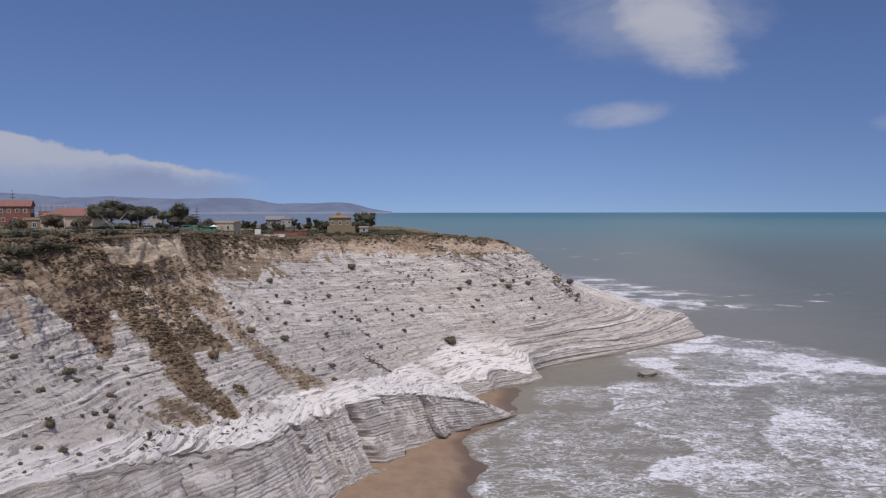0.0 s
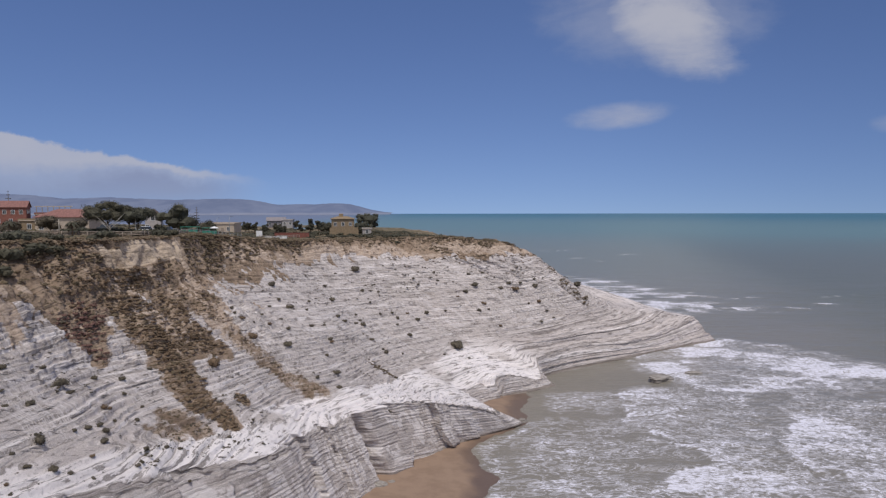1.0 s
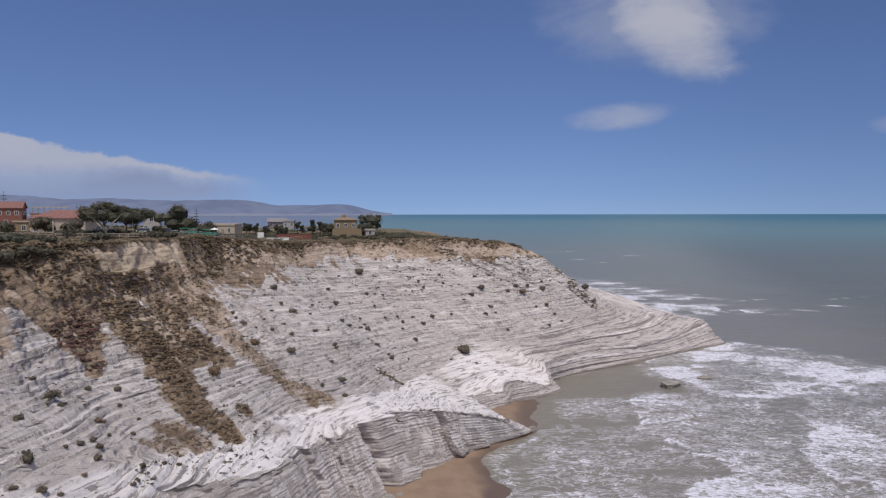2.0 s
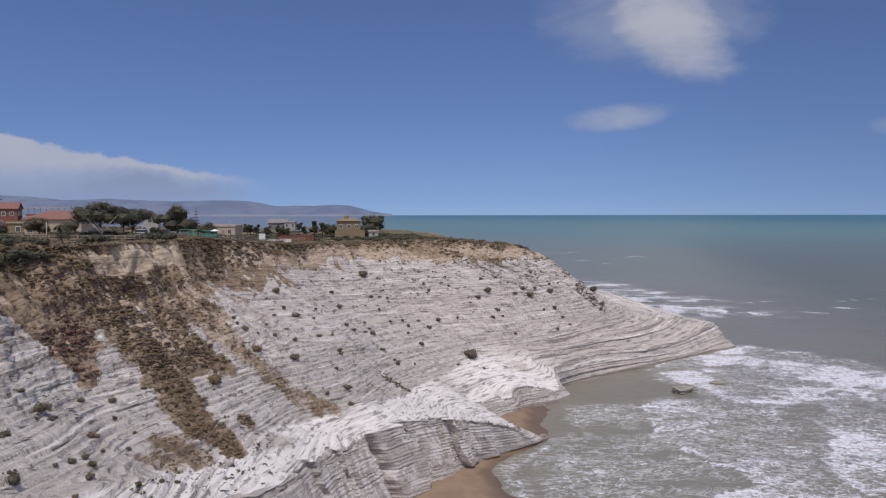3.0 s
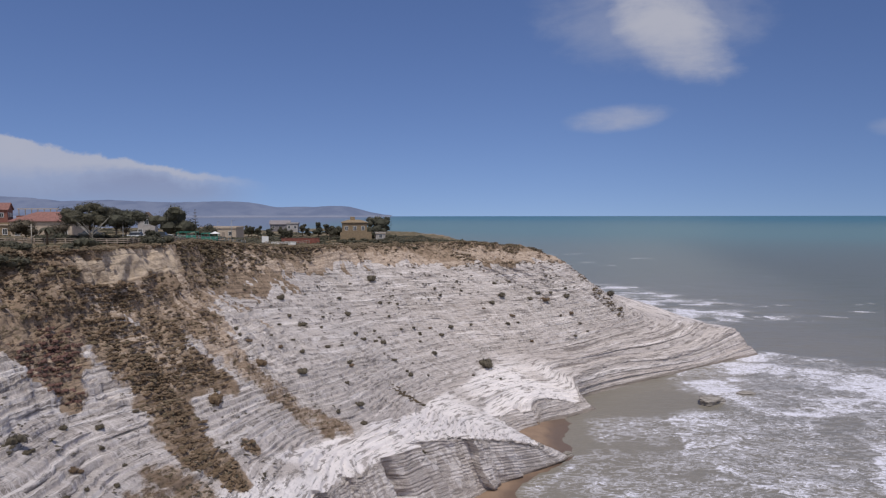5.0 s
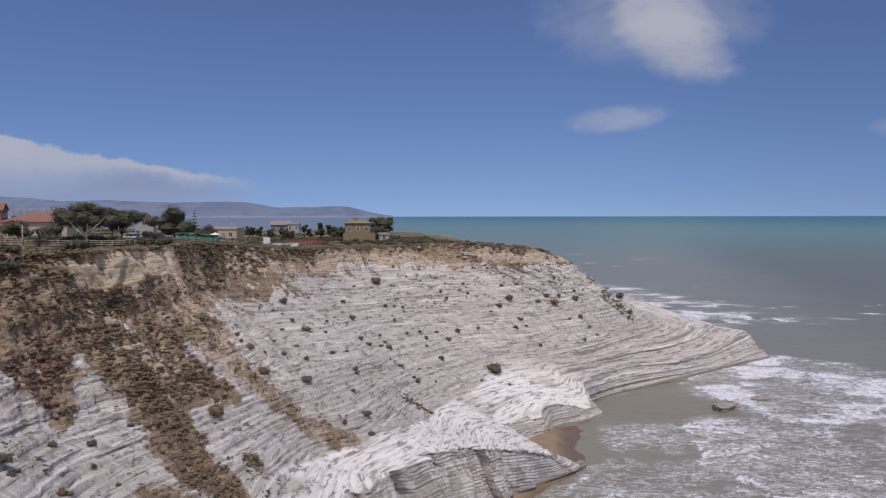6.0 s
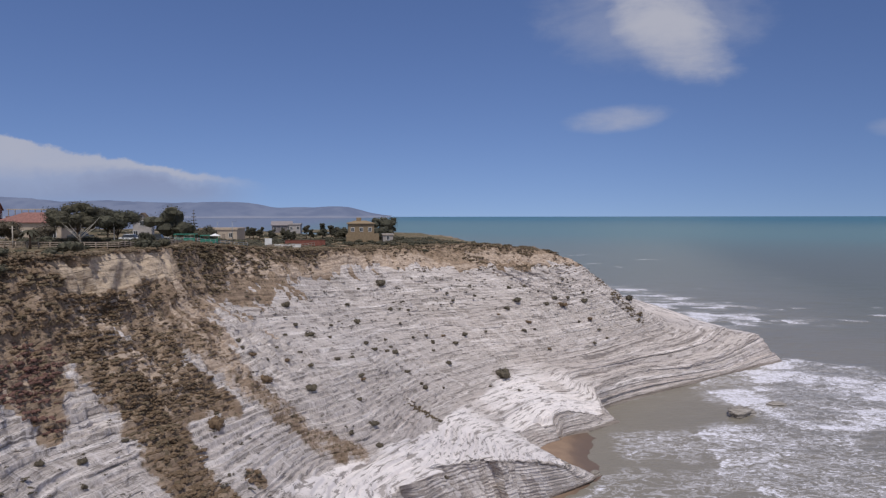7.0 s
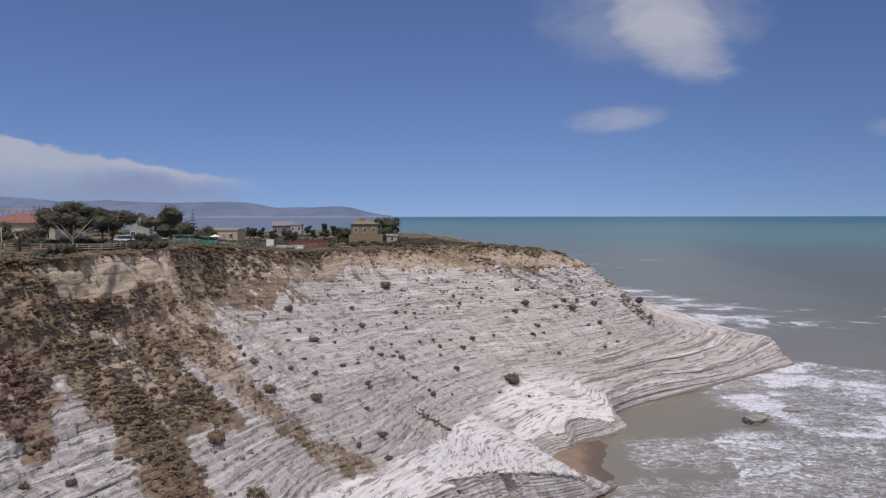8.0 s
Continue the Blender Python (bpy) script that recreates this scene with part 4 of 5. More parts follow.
SHRUBS_POINT = [(-10.5, 194.6, 0.57), (-8, 200.2, 0.63), (-13.7, 195.8, 0.46), (-2.2, 204.8, 0.49), (10.5, 212.7, 0.57),
    (8.6, 209.2, 0.56), (12.1, 211.4, 0.4), (30.1, 222.7, 0.66), (26.2, 220, 0.54), (15.6, 207.4, 0.49), (8, 217.8, 1.05),
    (21.7, 221.8, 1.02), (16.6, 220.5, 0.83), (29.4, 226.8, 0.86), (23.7, 225.1, 0.55), (29.2, 228.8, 0.56), (5.5, 221.5, 0.71),
    (10.8, 224.8, 0.48), (14.9, 224.6, 0.42), (47.1, 240.6, 1.32), (30, 216.3, 0.53), (34.9, 221.2, 0.47), (32.5, 222.2, 0.42),
    (4.5, 214.2, 0.81), (19.5, 224.3, 0.72), (-5.8, 217.1, 0.46), (-12.6, 211.7, 0.45), (-11, 210, 0.39), (-4.7, 214.6, 0.4),
    (-12.4, 184.2, 0.58), (-16.2, 190.3, 0.4), (-16, 186.7, 0.39), (2.1, 212.2, 0.51)]
SHRUBS_LEDGE = [(-21, 187, 0.44), (-18, 191.1, 0.4), (-16.3, 190.5, 0.35), (-45.5, 163.6, 0.82), (-24.2, 190.5, 0.4),
    (-37.3, 167.2, 0.34), (-41.9, 126.5, 0.2), (1.1, 190.8, 1.49), (-24.9, 135.7, 0.58), (-23.5, 130.5, 0.51), (-21.3, 168.6, 0.47),
    (-28.6, 149.7, 0.59), (-18.4, 167.2, 0.38), (-17.6, 166.7, 0.55), (-13.7, 172.5, 0.35), (-12.5, 184, 0.62), (4.4, 186.6, 0.39),
    (-2.4, 183.3, 0.34), (-14.3, 158.1, 0.43), (-13.7, 130, 0.24), (-13.1, 130.4, 0.27), (-27.8, 140.8, 0.37), (-27.6, 129.5, 0.48),
    (-23.6, 168.5, 0.39)]
plant_shrubs()
clumps("gully_scrub", spots_in(SCRUB_GULLY, 3.6, 0.3, 0.75, 1) + spots_in(SCRUB_BANK, 0.8, 0.2, 0.65, 21), M_DRY,
       "dense dry olive-brown scrub filling the gully", seed=1)
clumps("olive_scrub", spots_in(SCRUB_GULLY, 1.0, 0.25, 0.65, 2) + spots_in(SCRUB_SPUR, 0.35, 0.15, 0.45, 3) + spots_in(SCRUB_FOOT, 0.9, 0.2, 0.5, 23) + spots_in(SCRUB_NOSE, 2.4, 0.35, 0.9, 4)
       + spots_in(SCRUB_CRACK, 3.2, 0.28, 0.55, 5) + spots_in(SCRUB_BANK, 0.45, 0.25, 0.7, 22), M_SCRUB,
       "dark olive scrub in gullies and cracks of the marl", seed=2)
clumps("spur_scrub", spots_in(SCRUB_SPUR, 0.55, 0.12, 0.4, 6) + spots_in(SCRUB_FOOT, 0.9, 0.15, 0.4, 24), M_DRY, "sparse dry scrub along the crest of the spur", seed=3)
clumps("red_scrub", spots_in(SCRUB_RED, 1.0, 0.3, 0.8, 7), M_RED, "patch of reddish withered scrub on the slope", seed=4)
clumps("dark_scrub", spots_in(SCRUB_DARK, 1.0, 0.4, 1.1, 8) + spots_in(SCRUB_LEFT, 0.25, 0.4, 1.2, 9) + spots_in(SCRUB_RIM, 0.35, 0.5, 1.3, 10),
       M_SCRUB, "dark green bushes along the top of the cliff", seed=5)
clumps("cap_scrub", spots_over(4.05, 4.97, 1.2, 5.0, 220, 0.3, 0.8, 31, 6.0, 0.35) + spots_over(4.05, 5.02, 2.0, 9.0, 480, 0.15, 0.6, 33, 7.0, 0.45) + spots_over(4.05, 5.02, 9.0, 16.5, 500, 0.15, 0.6, 11, 7.0, 0.45) + spots_in(SCRUB_BAND, 0.9, 0.25, 0.6, 12)
       + spots_in(SCRUB_LEFT + SCRUB_DARK + SCRUB_RED, 0.4, 0.3, 0.8, 13), M_DRY, "dry brown scrub on the earthy cliff cap", seed=6)
clumps("bank_scrub", spots_over(4.1, 4.97, 1.2, 5.0, 110, 0.4, 1.0, 27, 6.0, 0.45) + spots_over(4.55, 5.0, 7.5, 16.5, 760, 0.25, 0.8, 30, 7.0, 0.42) + spots_over(4.0, 4.12, 11.5, 16.0, 260, 0.2, 0.5, 36, 5.0, 0.4) + spots_over(4.25, 4.97, 6.6, 8.0, 150, 0.4, 1.0, 28, 6.0, 0.35), M_SCRUB, "thick olive scrub on the earth bank below the rim", seed=11, count=70)
clumps("rim_scrub", spots_over(4.80, 5.15, 9.0, 16.6, 520, 0.45, 1.1, 34, 12.0, 0.36) + spots_over(4.95, 5.36, 2.5, 17.0, 1500, 0.35, 1.0, 14, 14.0, 0.38), M_SCRUB, "low olive scrub on the plateau's edge", seed=7, count=50)
clumps("plateau_scrub", spots_over(5.03, 5.5, 3.0, 14.0, 1100, 0.7, 1.6, 17, 18.0, 0.32) + spots_over(5.1, 5.95, 8.0, 14.5, 900, 0.9, 2.0, 18, 18.0, 0.32), M_PINE, "olive bushes covering the flat plateau", seed=10, count=60)
clumps("dry_grass", spots_over(4.9, 5.45, 2.0, 17.0, 1500, 0.3, 0.8, 16, 10.0, 0.35), M_DRY, "dry grass and weeds on the plateau", seed=9, count=40)
clumps("slope_scrub", spots_over(1.15, 2.3, 1.2, 4.2, 230, 0.14, 0.5, 35, 5.0, 0.52) + spots_over(3.15, 3.95, 10.5, 15.6, 190, 0.25, 0.75, 25, 5.0, 0.5) + spots_over(2.2, 3.9, 1.5, 4.5, 120, 0.15, 0.5, 26, 5.0, 0.5) + spots_over(2.3, 3.9, 5.0, 13.0, 110, 0.22, 0.5, 29, 5.0, 0.5) + spots_over(3.1, 4.1, 7.0, 15.0, 130, 0.25, 0.65, 32, 5.0, 0.5), M_SHRUB,
       "scattered dark scrub in the grooves of the upper slope", seed=12)
clumps("tufts", spots_over(2.05, 4.0, 1.5, 16.0, 1500, 0.10, 0.28, 15, 8.0, 0.46), M_SHRUB, "tiny tufts scattered over the marl slope", 0.2, 8, 24)


# ---------------------------------------------------------------- building blocks for things
def part(name, bm, mat, parent=None, label=""):
    """Links a bmesh as one mesh object, under a thing or a part."""
    me = bpy.data.meshes.new(name)
    bm.to_mesh(me)
    bm.free()
    me.materials.append(mat)
    ob = new(name, me)
    if parent:
        ob.parent = parent
    return tagged(ob, label)


def thing(name, x, y, z, turn=0.0, label="", category="", group=""):
    ob = tagged(new(name), label, category, group)
    ob.matrix_world = pose(x, y, z, 0, 0, turn)
    return ob


def box(sx, sy, sz, x=0.0, y=0.0, z=0.0, bevel=0.0, bm=None):
    """A box standing on z, centred on x, y."""
    bm = bm or bmesh.new()
    made = bmesh.ops.create_cube(bm, size=1.0, matrix=Matrix.Translation((x, y, z + sz / 2)) @ Matrix.Diagonal((sx, sy, sz, 1)))
    if bevel:
        edges = list({e for v in made["verts"] for e in v.link_edges})
        bmesh.ops.bevel(bm, geom=edges, offset=bevel, segments=1, affect="EDGES")
    return bm


def tube(path, radii, sides=7, bm=None):
    """A tapered round bar along points."""
    bm = bm or bmesh.new()
    rings = []
    for k, (p, r) in enumerate(zip(path, radii)):
        p = Vector(p)
        a = Vector(path[max(k - 1, 0)])
        b = Vector(path[min(k + 1, len(path) - 1)])
        turn = (b - a).to_track_quat("Z", "Y").to_matrix()
        rings.append([bm.verts.new(p + turn @ Vector((r * math.cos(6.2832 * i / sides), r * math.sin(6.2832 * i / sides), 0))) for i in range(sides)])
    for lo, hi in zip(rings, rings[1:]):
        for i in range(sides):
            f = bm.faces.new((lo[i], lo[(i + 1) % sides], hi[(i + 1) % sides], hi[i]))
            f.smooth = True
    bm.faces.new(rings[-1])
    bm.faces.new(rings[0][::-1])
    return bm


def crown_part(parent, blobs, count, size, mat, seed, name="crown"):
    rng = np.random.default_rng(seed)
    ob = new(name, mesh_of(name, *leaves(rng, blobs, count, size, 0.66, ICO2), mat))
    ob.parent = parent
    return ob


def pine(x, y, height, reach, seed, lean=0.0, label="umbrella pine with a broad dark crown beside the road", group="pines"):
    """An umbrella pine: a leaning trunk, forked limbs, a flat crown of clumps."""
    rng = random.Random(seed)
    t = thing("pine_tree", x, y, ground_z(x, y) - 0.15, rng.uniform(0, 360), label, "tree", group)
    fork = 0.36 * height
    part("trunk", tube([(0, 0, 0), (0.1 * lean, 0.05, 0.2 * height), (0.3 * lean, 0, fork)], [0.03 * height, 0.024 * height, 0.019 * height]), M_BARK, t)
    blobs = []
    for k in range(8):
        a = 6.2832 * k / 8 + rng.uniform(-0.3, 0.3)
        q = reach * rng.uniform(0.45, 0.85) if k < 6 else reach * 0.2
        top = height * rng.uniform(0.58, 0.86)
        end = (0.3 * lean + q * math.cos(a), q * math.sin(a), top)
        part("limb", tube([(0.3 * lean, 0, fork * rng.uniform(0.85, 1.0)), (0.3 * lean + 0.45 * q * math.cos(a), 0.45 * q * math.sin(a), fork + 0.45 * (top - fork)), end],
                          [0.013 * height, 0.010 * height, 0.005 * height], 5), M_BARK, t)
        for _ in range(3):
            blobs.append((end[0] + rng.uniform(-0.22, 0.22) * reach, end[1] + rng.uniform(-0.22, 0.22) * reach, top + rng.uniform(-0.10, 0.10) * height,
                          reach * rng.uniform(0.28, 0.42), 0.72))
    crown_part(t, blobs, 7500, 0.19, M_PINE, seed)
    return t


def round_tree(x, y, height, reach, seed, mat=None, label="dense round dark green tree", group="trees on the plateau"):
    rng = random.Random(seed)
    t = thing("tree", x, y, ground_z(x, y) - 0.15, rng.uniform(0, 360), label, "tree", group)
    part("trunk", tube([(0, 0, 0), (0.1, 0.05, 0.3 * height), (0.05, 0, 0.6 * height)], [0.035 * height, 0.028 * height, 0.015 * height]), M_BARK, t)
    blobs = [(0, 0, 0.62 * height, 0.55 * reach, 0.9)]
    for k in range(14):
        a, q, h = rng.uniform(0, 6.28), reach * rng.uniform(0.3, 0.68), rng.uniform(0.32, 0.86)
        q *= 1.1 - 0.5 * abs(h - 0.5)
        blobs.append((q * math.cos(a), q * math.sin(a), h * height, reach * rng.uniform(0.26, 0.40), 0.85))
        if k < 4:
            part("limb", tube([(0.05, 0, 0.35 * height), (0.5 * q * math.cos(a), 0.5 * q * math.sin(a), 0.5 * height), (q * math.cos(a), q * math.sin(a), h * height)],
                              [0.016 * height, 0.012 * height, 0.005 * height], 5), M_BARK, t)
    crown_part(t, blobs, 4200, 0.20, mat or M_PINE, seed)
    return t


def spire_tree(x, y, height, reach, seed, label="slender tiered conifer with short level branches"):
    """A tall thin conifer in tiers."""
    t = thing("conifer", x, y, ground_z(x, y) - 0.15, 20 * seed, label, "tree")
    part("trunk", tube([(0, 0, 0), (0, 0, 0.5 * height), (0, 0, height)], [0.02 * height, 0.014 * height, 0.003 * height]), M_BARK, t)
    blobs = []
    for k in range(9):
        h = 0.2 + 0.78 * k / 8
        r = reach * (1.05 - h)
        for i in range(5):
            a = 6.2832 * i / 5 + k
            blobs.append((r * math.cos(a), r * math.sin(a), h * height, 0.30 * reach * (1.2 - h), 0.5))
    crown_part(t, blobs, 1500, 0.14, M_PINE, seed)
    return t


def palm(x, y, height, seed):
    rng = random.Random(seed)
    t = thing("palm_tree", x, y, ground_z(x, y) - 0.1, 0, "short palm with drooping green fronds by the road", "palm")
    part("trunk", tube([(0, 0, 0), (0.05, 0, 0.5 * height), (0, 0.05, 0.85 * height)], [0.2, 0.16, 0.17]), M_BARK, t)
    for k in range(14):
        a = 6.2832 * k / 14 + rng.uniform(-0.15, 0.15)
        up, out = rng.uniform(0.2, 0.9), 1.5
        bm, old = bmesh.new(), None
        for i in range(7):
            f = i / 6
            q, z = out * f, 0.85 * height + up * f - 1.5 * f * f
            w = 0.30 * math.sin(math.pi * (0.12 + 0.86 * f))
            c, s = math.cos(a), math.sin(a)
            row = [bm.verts.new((q * c - d * s, q * s + d * c, z - 0.25 * abs(d))) for d in (-w, 0, w)]
            if old:
                bm.faces.new((old[0], old[1], row[1], row[0]))
                bm.faces.new((old[1], old[2], row[2], row[1]))
            old = row
        part("frond", bm, M_PINE, t)
    return t


def bare_tree(x, y, height, seed):
    """A dead tree with pale forked branches."""
    rng = random.Random(seed)
    t = thing("bare_tree", x, y, ground_z(x, y) - 0.1, 0, "bare pale-barked tree with forked leafless branches", "tree")
    part("trunk", tube([(0, 0, 0), (0.1, 0, 0.25 * height), (0.0, 0.1, 0.45 * height)], [0.13, 0.11, 0.09]), M_PALE, t)
    for k in range(9):
        a, q = rng.uniform(0, 6.28), rng.uniform(0.25, 0.55) * height
        h = rng.uniform(0.6, 1.0) * height
        s = rng.uniform(0.25, 0.45) * height
        part("branch", tube([(0.03, 0.05, s), (0.5 * q * math.cos(a), 0.5 * q * math.sin(a), 0.5 * (s + h)), (q * math.cos(a), q * math.sin(a), h)],
                            [0.06, 0.045, 0.015], 5), M_PALE, t)
    return t


def gable_roof(w, d, h, over=0.4, thick=0.18):
    """Two slopes along x, with thickness."""
    bm = bmesh.new()
    hw, hd = w / 2 + over, d / 2 + over
    drop = over * h / (d / 2)
    sec = [(-hd, -drop), (0, h), (hd, -drop), (hd, -drop + thick), (0, h + thick), (-hd, -drop + thick)]
    ends = [[bm.verts.new((sx * hw, y, z)) for y, z in sec] for sx in (-1, 1)]
    for i in range(6):
        bm.faces.new((ends[0][i], ends[0][(i + 1) % 6], ends[1][(i + 1) % 6], ends[1][i]))
    for e, flip in ((ends[0], True), (ends[1], False)):
        for q in ((0, 1, 4, 5), (1, 2, 3, 4)):
            vs = [e[i] for i in q]
            bm.faces.new(vs[::-1] if flip else vs)
    bmesh.ops.recalc_face_normals(bm, faces=bm.faces)
    return bm


def hip_roof(w, d, h, over=0.4, ridge=0.45):
    bm = bmesh.new()
    hw, hd = w / 2 + over, d / 2 + over
    lo = [bm.verts.new((sx * hw, sy * hd, z)) for z in (-0.12, 0.05) for sx, sy in ((-1, -1), (1, -1), (1, 1), (-1, 1))]
    a, b = bm.verts.new((-ridge * w / 2, 0, h)), bm.verts.new((ridge * w / 2, 0, h))
    for i in range(4):
        j = (i + 1) % 4
        bm.faces.new((lo[i], lo[j], lo[4 + j], lo[4 + i]))
    bm.faces.new((lo[4], lo[5], b, a))
    bm.faces.new((lo[5], lo[6], b))
    bm.faces.new((lo[6], lo[7], a, b))
    bm.faces.new((lo[7], lo[4], a))
    bm.faces.new((lo[3], lo[2], lo[1], lo[0]))
    bmesh.ops.recalc_face_normals(bm, faces=bm.faces)
    return bm


def walls(w, d, h, gable=0.0):
    bm = box(w, d, h, 0, 0, -1.0)
    for v in bm.verts:
        if v.co.z > 0:
            v.co.z = h
    if gable:
        for sx in (-1, 1):
            x = sx * (w / 2 - 0.1)
            vs = [[bm.verts.new((x + o, y, z)) for y, z in ((-d / 2, h), (d / 2, h), (0, h + gable))] for o in (-0.1, 0.1)]
            bm.faces.new(vs[0][::-1])
            bm.faces.new(vs[1])
            for i in range(3):
                bm.faces.new((vs[0][i], vs[0][(i + 1) % 3], vs[1][(i + 1) % 3], vs[1][i]))
    return bm


def window(parent, x, y, z, w, h, face):
    """A window on a wall: face 0 looks along -y, 90 along +x."""
    bm = bmesh.new()
    t = 0.09
    for sx, sz, ox, oz in ((w + 2 * t, t, 0, -t), (w + 2 * t, t, 0, h), (t, h, -(w + t) / 2, 0), (t, h, (w + t) / 2, 0), (0.05, h, 0, 0)):
        box(sx, 0.14, sz, ox, 0, oz, 0, bm)
    fr = part("window", bm, M_WHITE, parent)
    fr.matrix_local = pose(x, y, z, 0, 0, face)
    pane = part("pane", box(w, 0.05, h, 0, 0, 0), M_GLASS, fr)
    return pane


def house(x, y, turn, w, d, h, wall, roof, kind, label, rise=1.5, windows=(), sides=(), door=None):
    z = ground_z(x, y)
    t = thing("house", x, y, z, turn, label, "house")
    part("wall", walls(w, d, h, rise if kind == "gable" else 0.0), wall, t)
    if kind == "gable":
        r = part("roof", gable_roof(w, d, rise), roof, t)
        r.matrix_local = pose(0, 0, h)
    elif kind == "hip":
        r = part("roof", hip_roof(w, d, rise), roof, t)
        r.matrix_local = pose(0, 0, h)
    else:
        bm = box(w + 0.5, d + 0.5, 0.22, 0, 0, h)
        r = part("roof", bm, roof, t)
        bm = bmesh.new()
        for sx, sy, ox, oy in ((w + 0.5, 0.2, 0, -d / 2 - 0.12), (w + 0.5, 0.2, 0, d / 2 + 0.12), (0.2, d, -w / 2 - 0.12, 0), (0.2, d, w / 2 + 0.12, 0)):
            box(sx, sy, rise, ox, oy, h + 0.22, 0, bm)
        part("parapet", bm, wall, t)
    for wx, wz in windows:
        window(t, wx, -d / 2 - 0.02, wz, 0.95, 1.25, 0)
    for wy, wz in sides:
        window(t, w / 2 + 0.02, wy, wz, 0.95, 1.25, 90)
    if door is not None:
        part("door", box(0.95, 0.10, 2.05, door, -d / 2 - 0.02, 0.0, 0.02), M_WOOD, t)
    return t


# ---------------------------------------------------------------- the plateau: houses
M_PALE = plain("pale_bark", (0.48, 0.44, 0.38), 0.9, 0.2, 3.0)
M_RUST = plain("rust_red_net", (0.22, 0.085, 0.065), 0.85, 0.25, 1.2)
M_DARK = plain("dark_cloth", (0.045, 0.05, 0.055), 0.8, 0.3, 1.0)
M_TYRE = plain("tyre", (0.03, 0.03, 0.032), 0.8, 0.2)
M_CAR = plain("white_car_paint", (0.72, 0.73, 0.74), 0.3, 0.04, 1.0, 0.6)
M_ROAD = plain("asphalt", (0.075, 0.072, 0.070), 0.9, 0.3, 1.0)
M_GREY = plain("grey_render", (0.25, 0.225, 0.23), 0.85, 0.12)

house(-151, 224, 25, 10, 9, 6.2, M_BRICKRED, M_TILE, "gable", "red-brown two-storey house with a tiled gable roof", 2.0,
      windows=((-3.5, 3.9), (-1.2, 3.9), (1.2, 3.9), (3.5, 3.9), (-3, 0.9), (0.5, 0.9)), sides=((-2.6, 3.9), (0, 3.9), (2.6, 3.9)), door=3.0)
h2 = house(-138.5, 230, 8, 12, 7, 3.6, M_BRICKRED, M_CREAM, "flat", "red-brown wing with a cream roof terrace", 0.5, windows=((-4, 1.0), (-1, 1.0), (2, 1.0)), door=4.5)
for k in range(7):
    part("post", box(0.18, 0.18, 2.1, -5.6 + 1.85 * k, -3.3, 4.2), M_WOOD, h2)
part("beam", box(12.2, 0.22, 0.25, 0, -3.3, 6.3), M_CREAM, h2, "cream pergola beam")
house(-98.5, 169, 4, 13, 8, 4.0, M_CREAM, M_TILE, "hip", "low house under a broad salmon tiled hip roof", 2.0, windows=((-5, 0.9), (-1.5, 0.9), (5, 0.9)), door=1.8)
house(-109.5, 176, 4, 9, 7, 3.0, M_OCHRE, M_CREAM, "flat", "low ochre annexe with a flat roof", 0.35, windows=((-2, 0.9), (2, 0.9)))
house(-92.5, 203, -72, 6, 4.4, 4.4, M_WHITEWALL, M_BARK, "gable", "white house with a steep gable", 2.4, windows=((-2, 1.0), (2, 1.0)), sides=((0, 3.6), (-1.6, 1.0)), door=0.0)
house(-84, 238, 0, 12, 8, 3.3, M_CREAM, M_CREAM, "flat", "long low cream building with a flat roof", 0.3, windows=((-4, 1.0), (-1, 1.0), (4, 1.0)), door=1.8)
house(-88, 330, 12, 9, 7, 3.0, M_GREY, M_GREY, "gable", "grey house with a pale gable roof", 1.6, windows=((-3, 1.0), (0, 1.0), (3, 1.0)))
house(-80, 322, 6, 5, 6, 3.6, M_WHITEWALL, M_GREY, "flat", "pale grey block house with a flat roof", 0.4, windows=((-1.4, 1.6), (1.4, 1.6)))

villa = house(-41, 247, 10, 8.4, 8, 6.2, M_OCHRE, M_OCHRE, "hip", "ochre-yellow two-storey villa with a low hip roof", 0.9,
              windows=((-2.8, 3.6), (0, 3.6), (2.8, 3.6), (-2.8, 0.9), (2.8, 0.9)), sides=((-1.8, 3.6), (1.8, 3.6)), door=0.0)
part("terrace", box(10.6, 10.0, 2.5, 0.4, -0.3, -0.3), M_OCHRE, villa, "ochre ground-floor block with a terrace")
part("lantern", box(1.6, 1.6, 1.2, -0.6, 0, 6.9, 0.1), M_OCHRE, villa, "small ochre roof turret")
part("railing", box(10.4, 0.1, 0.8, 0.4, -5.2, 2.2), M_OCHRE, villa)
house(-32.5, 252, 10, 3.4, 4, 2.4, M_WHITEWALL, M_CREAM, "flat", "small white outbuilding beside the villa", 0.25, windows=((0, 0.9),))

# ---------------------------------------------------------------- the plateau: trees
pine(-71.4, 136, 6.9, 4.2, 11, 0.6)
pine(-66.8, 139, 6.3, 3.8, 12, -0.4)
pine(-72.0, 146, 6.0, 3.4, 13, 0.2)
round_tree(-75.6, 181, 9.0, 6.6, 14, None, "tall spreading dark pine with a dense crown")
round_tree(-70.3, 186, 4.6, 3.4, 15)
round_tree(-62.8, 141, 2.6, 1.9, 16)
round_tree(-93, 152, 3.9, 3.6, 17, M_SHRUB, "broad olive-green tree beside the road")
round_tree(-101, 150, 3.4, 3.0, 18, M_SHRUB, "broad olive-green tree beside the road")
round_tree(-86, 150, 3.3, 2.6, 19, M_SHRUB, "broad olive-green tree beside the road")
round_tree(-35.0, 262, 5.6, 4.6, 23, None, "broad dense dark tree beside the villa")
round_tree(-37.0, 300, 7.4, 7.2, 20, None, "large dense dark tree at the end of the headland")
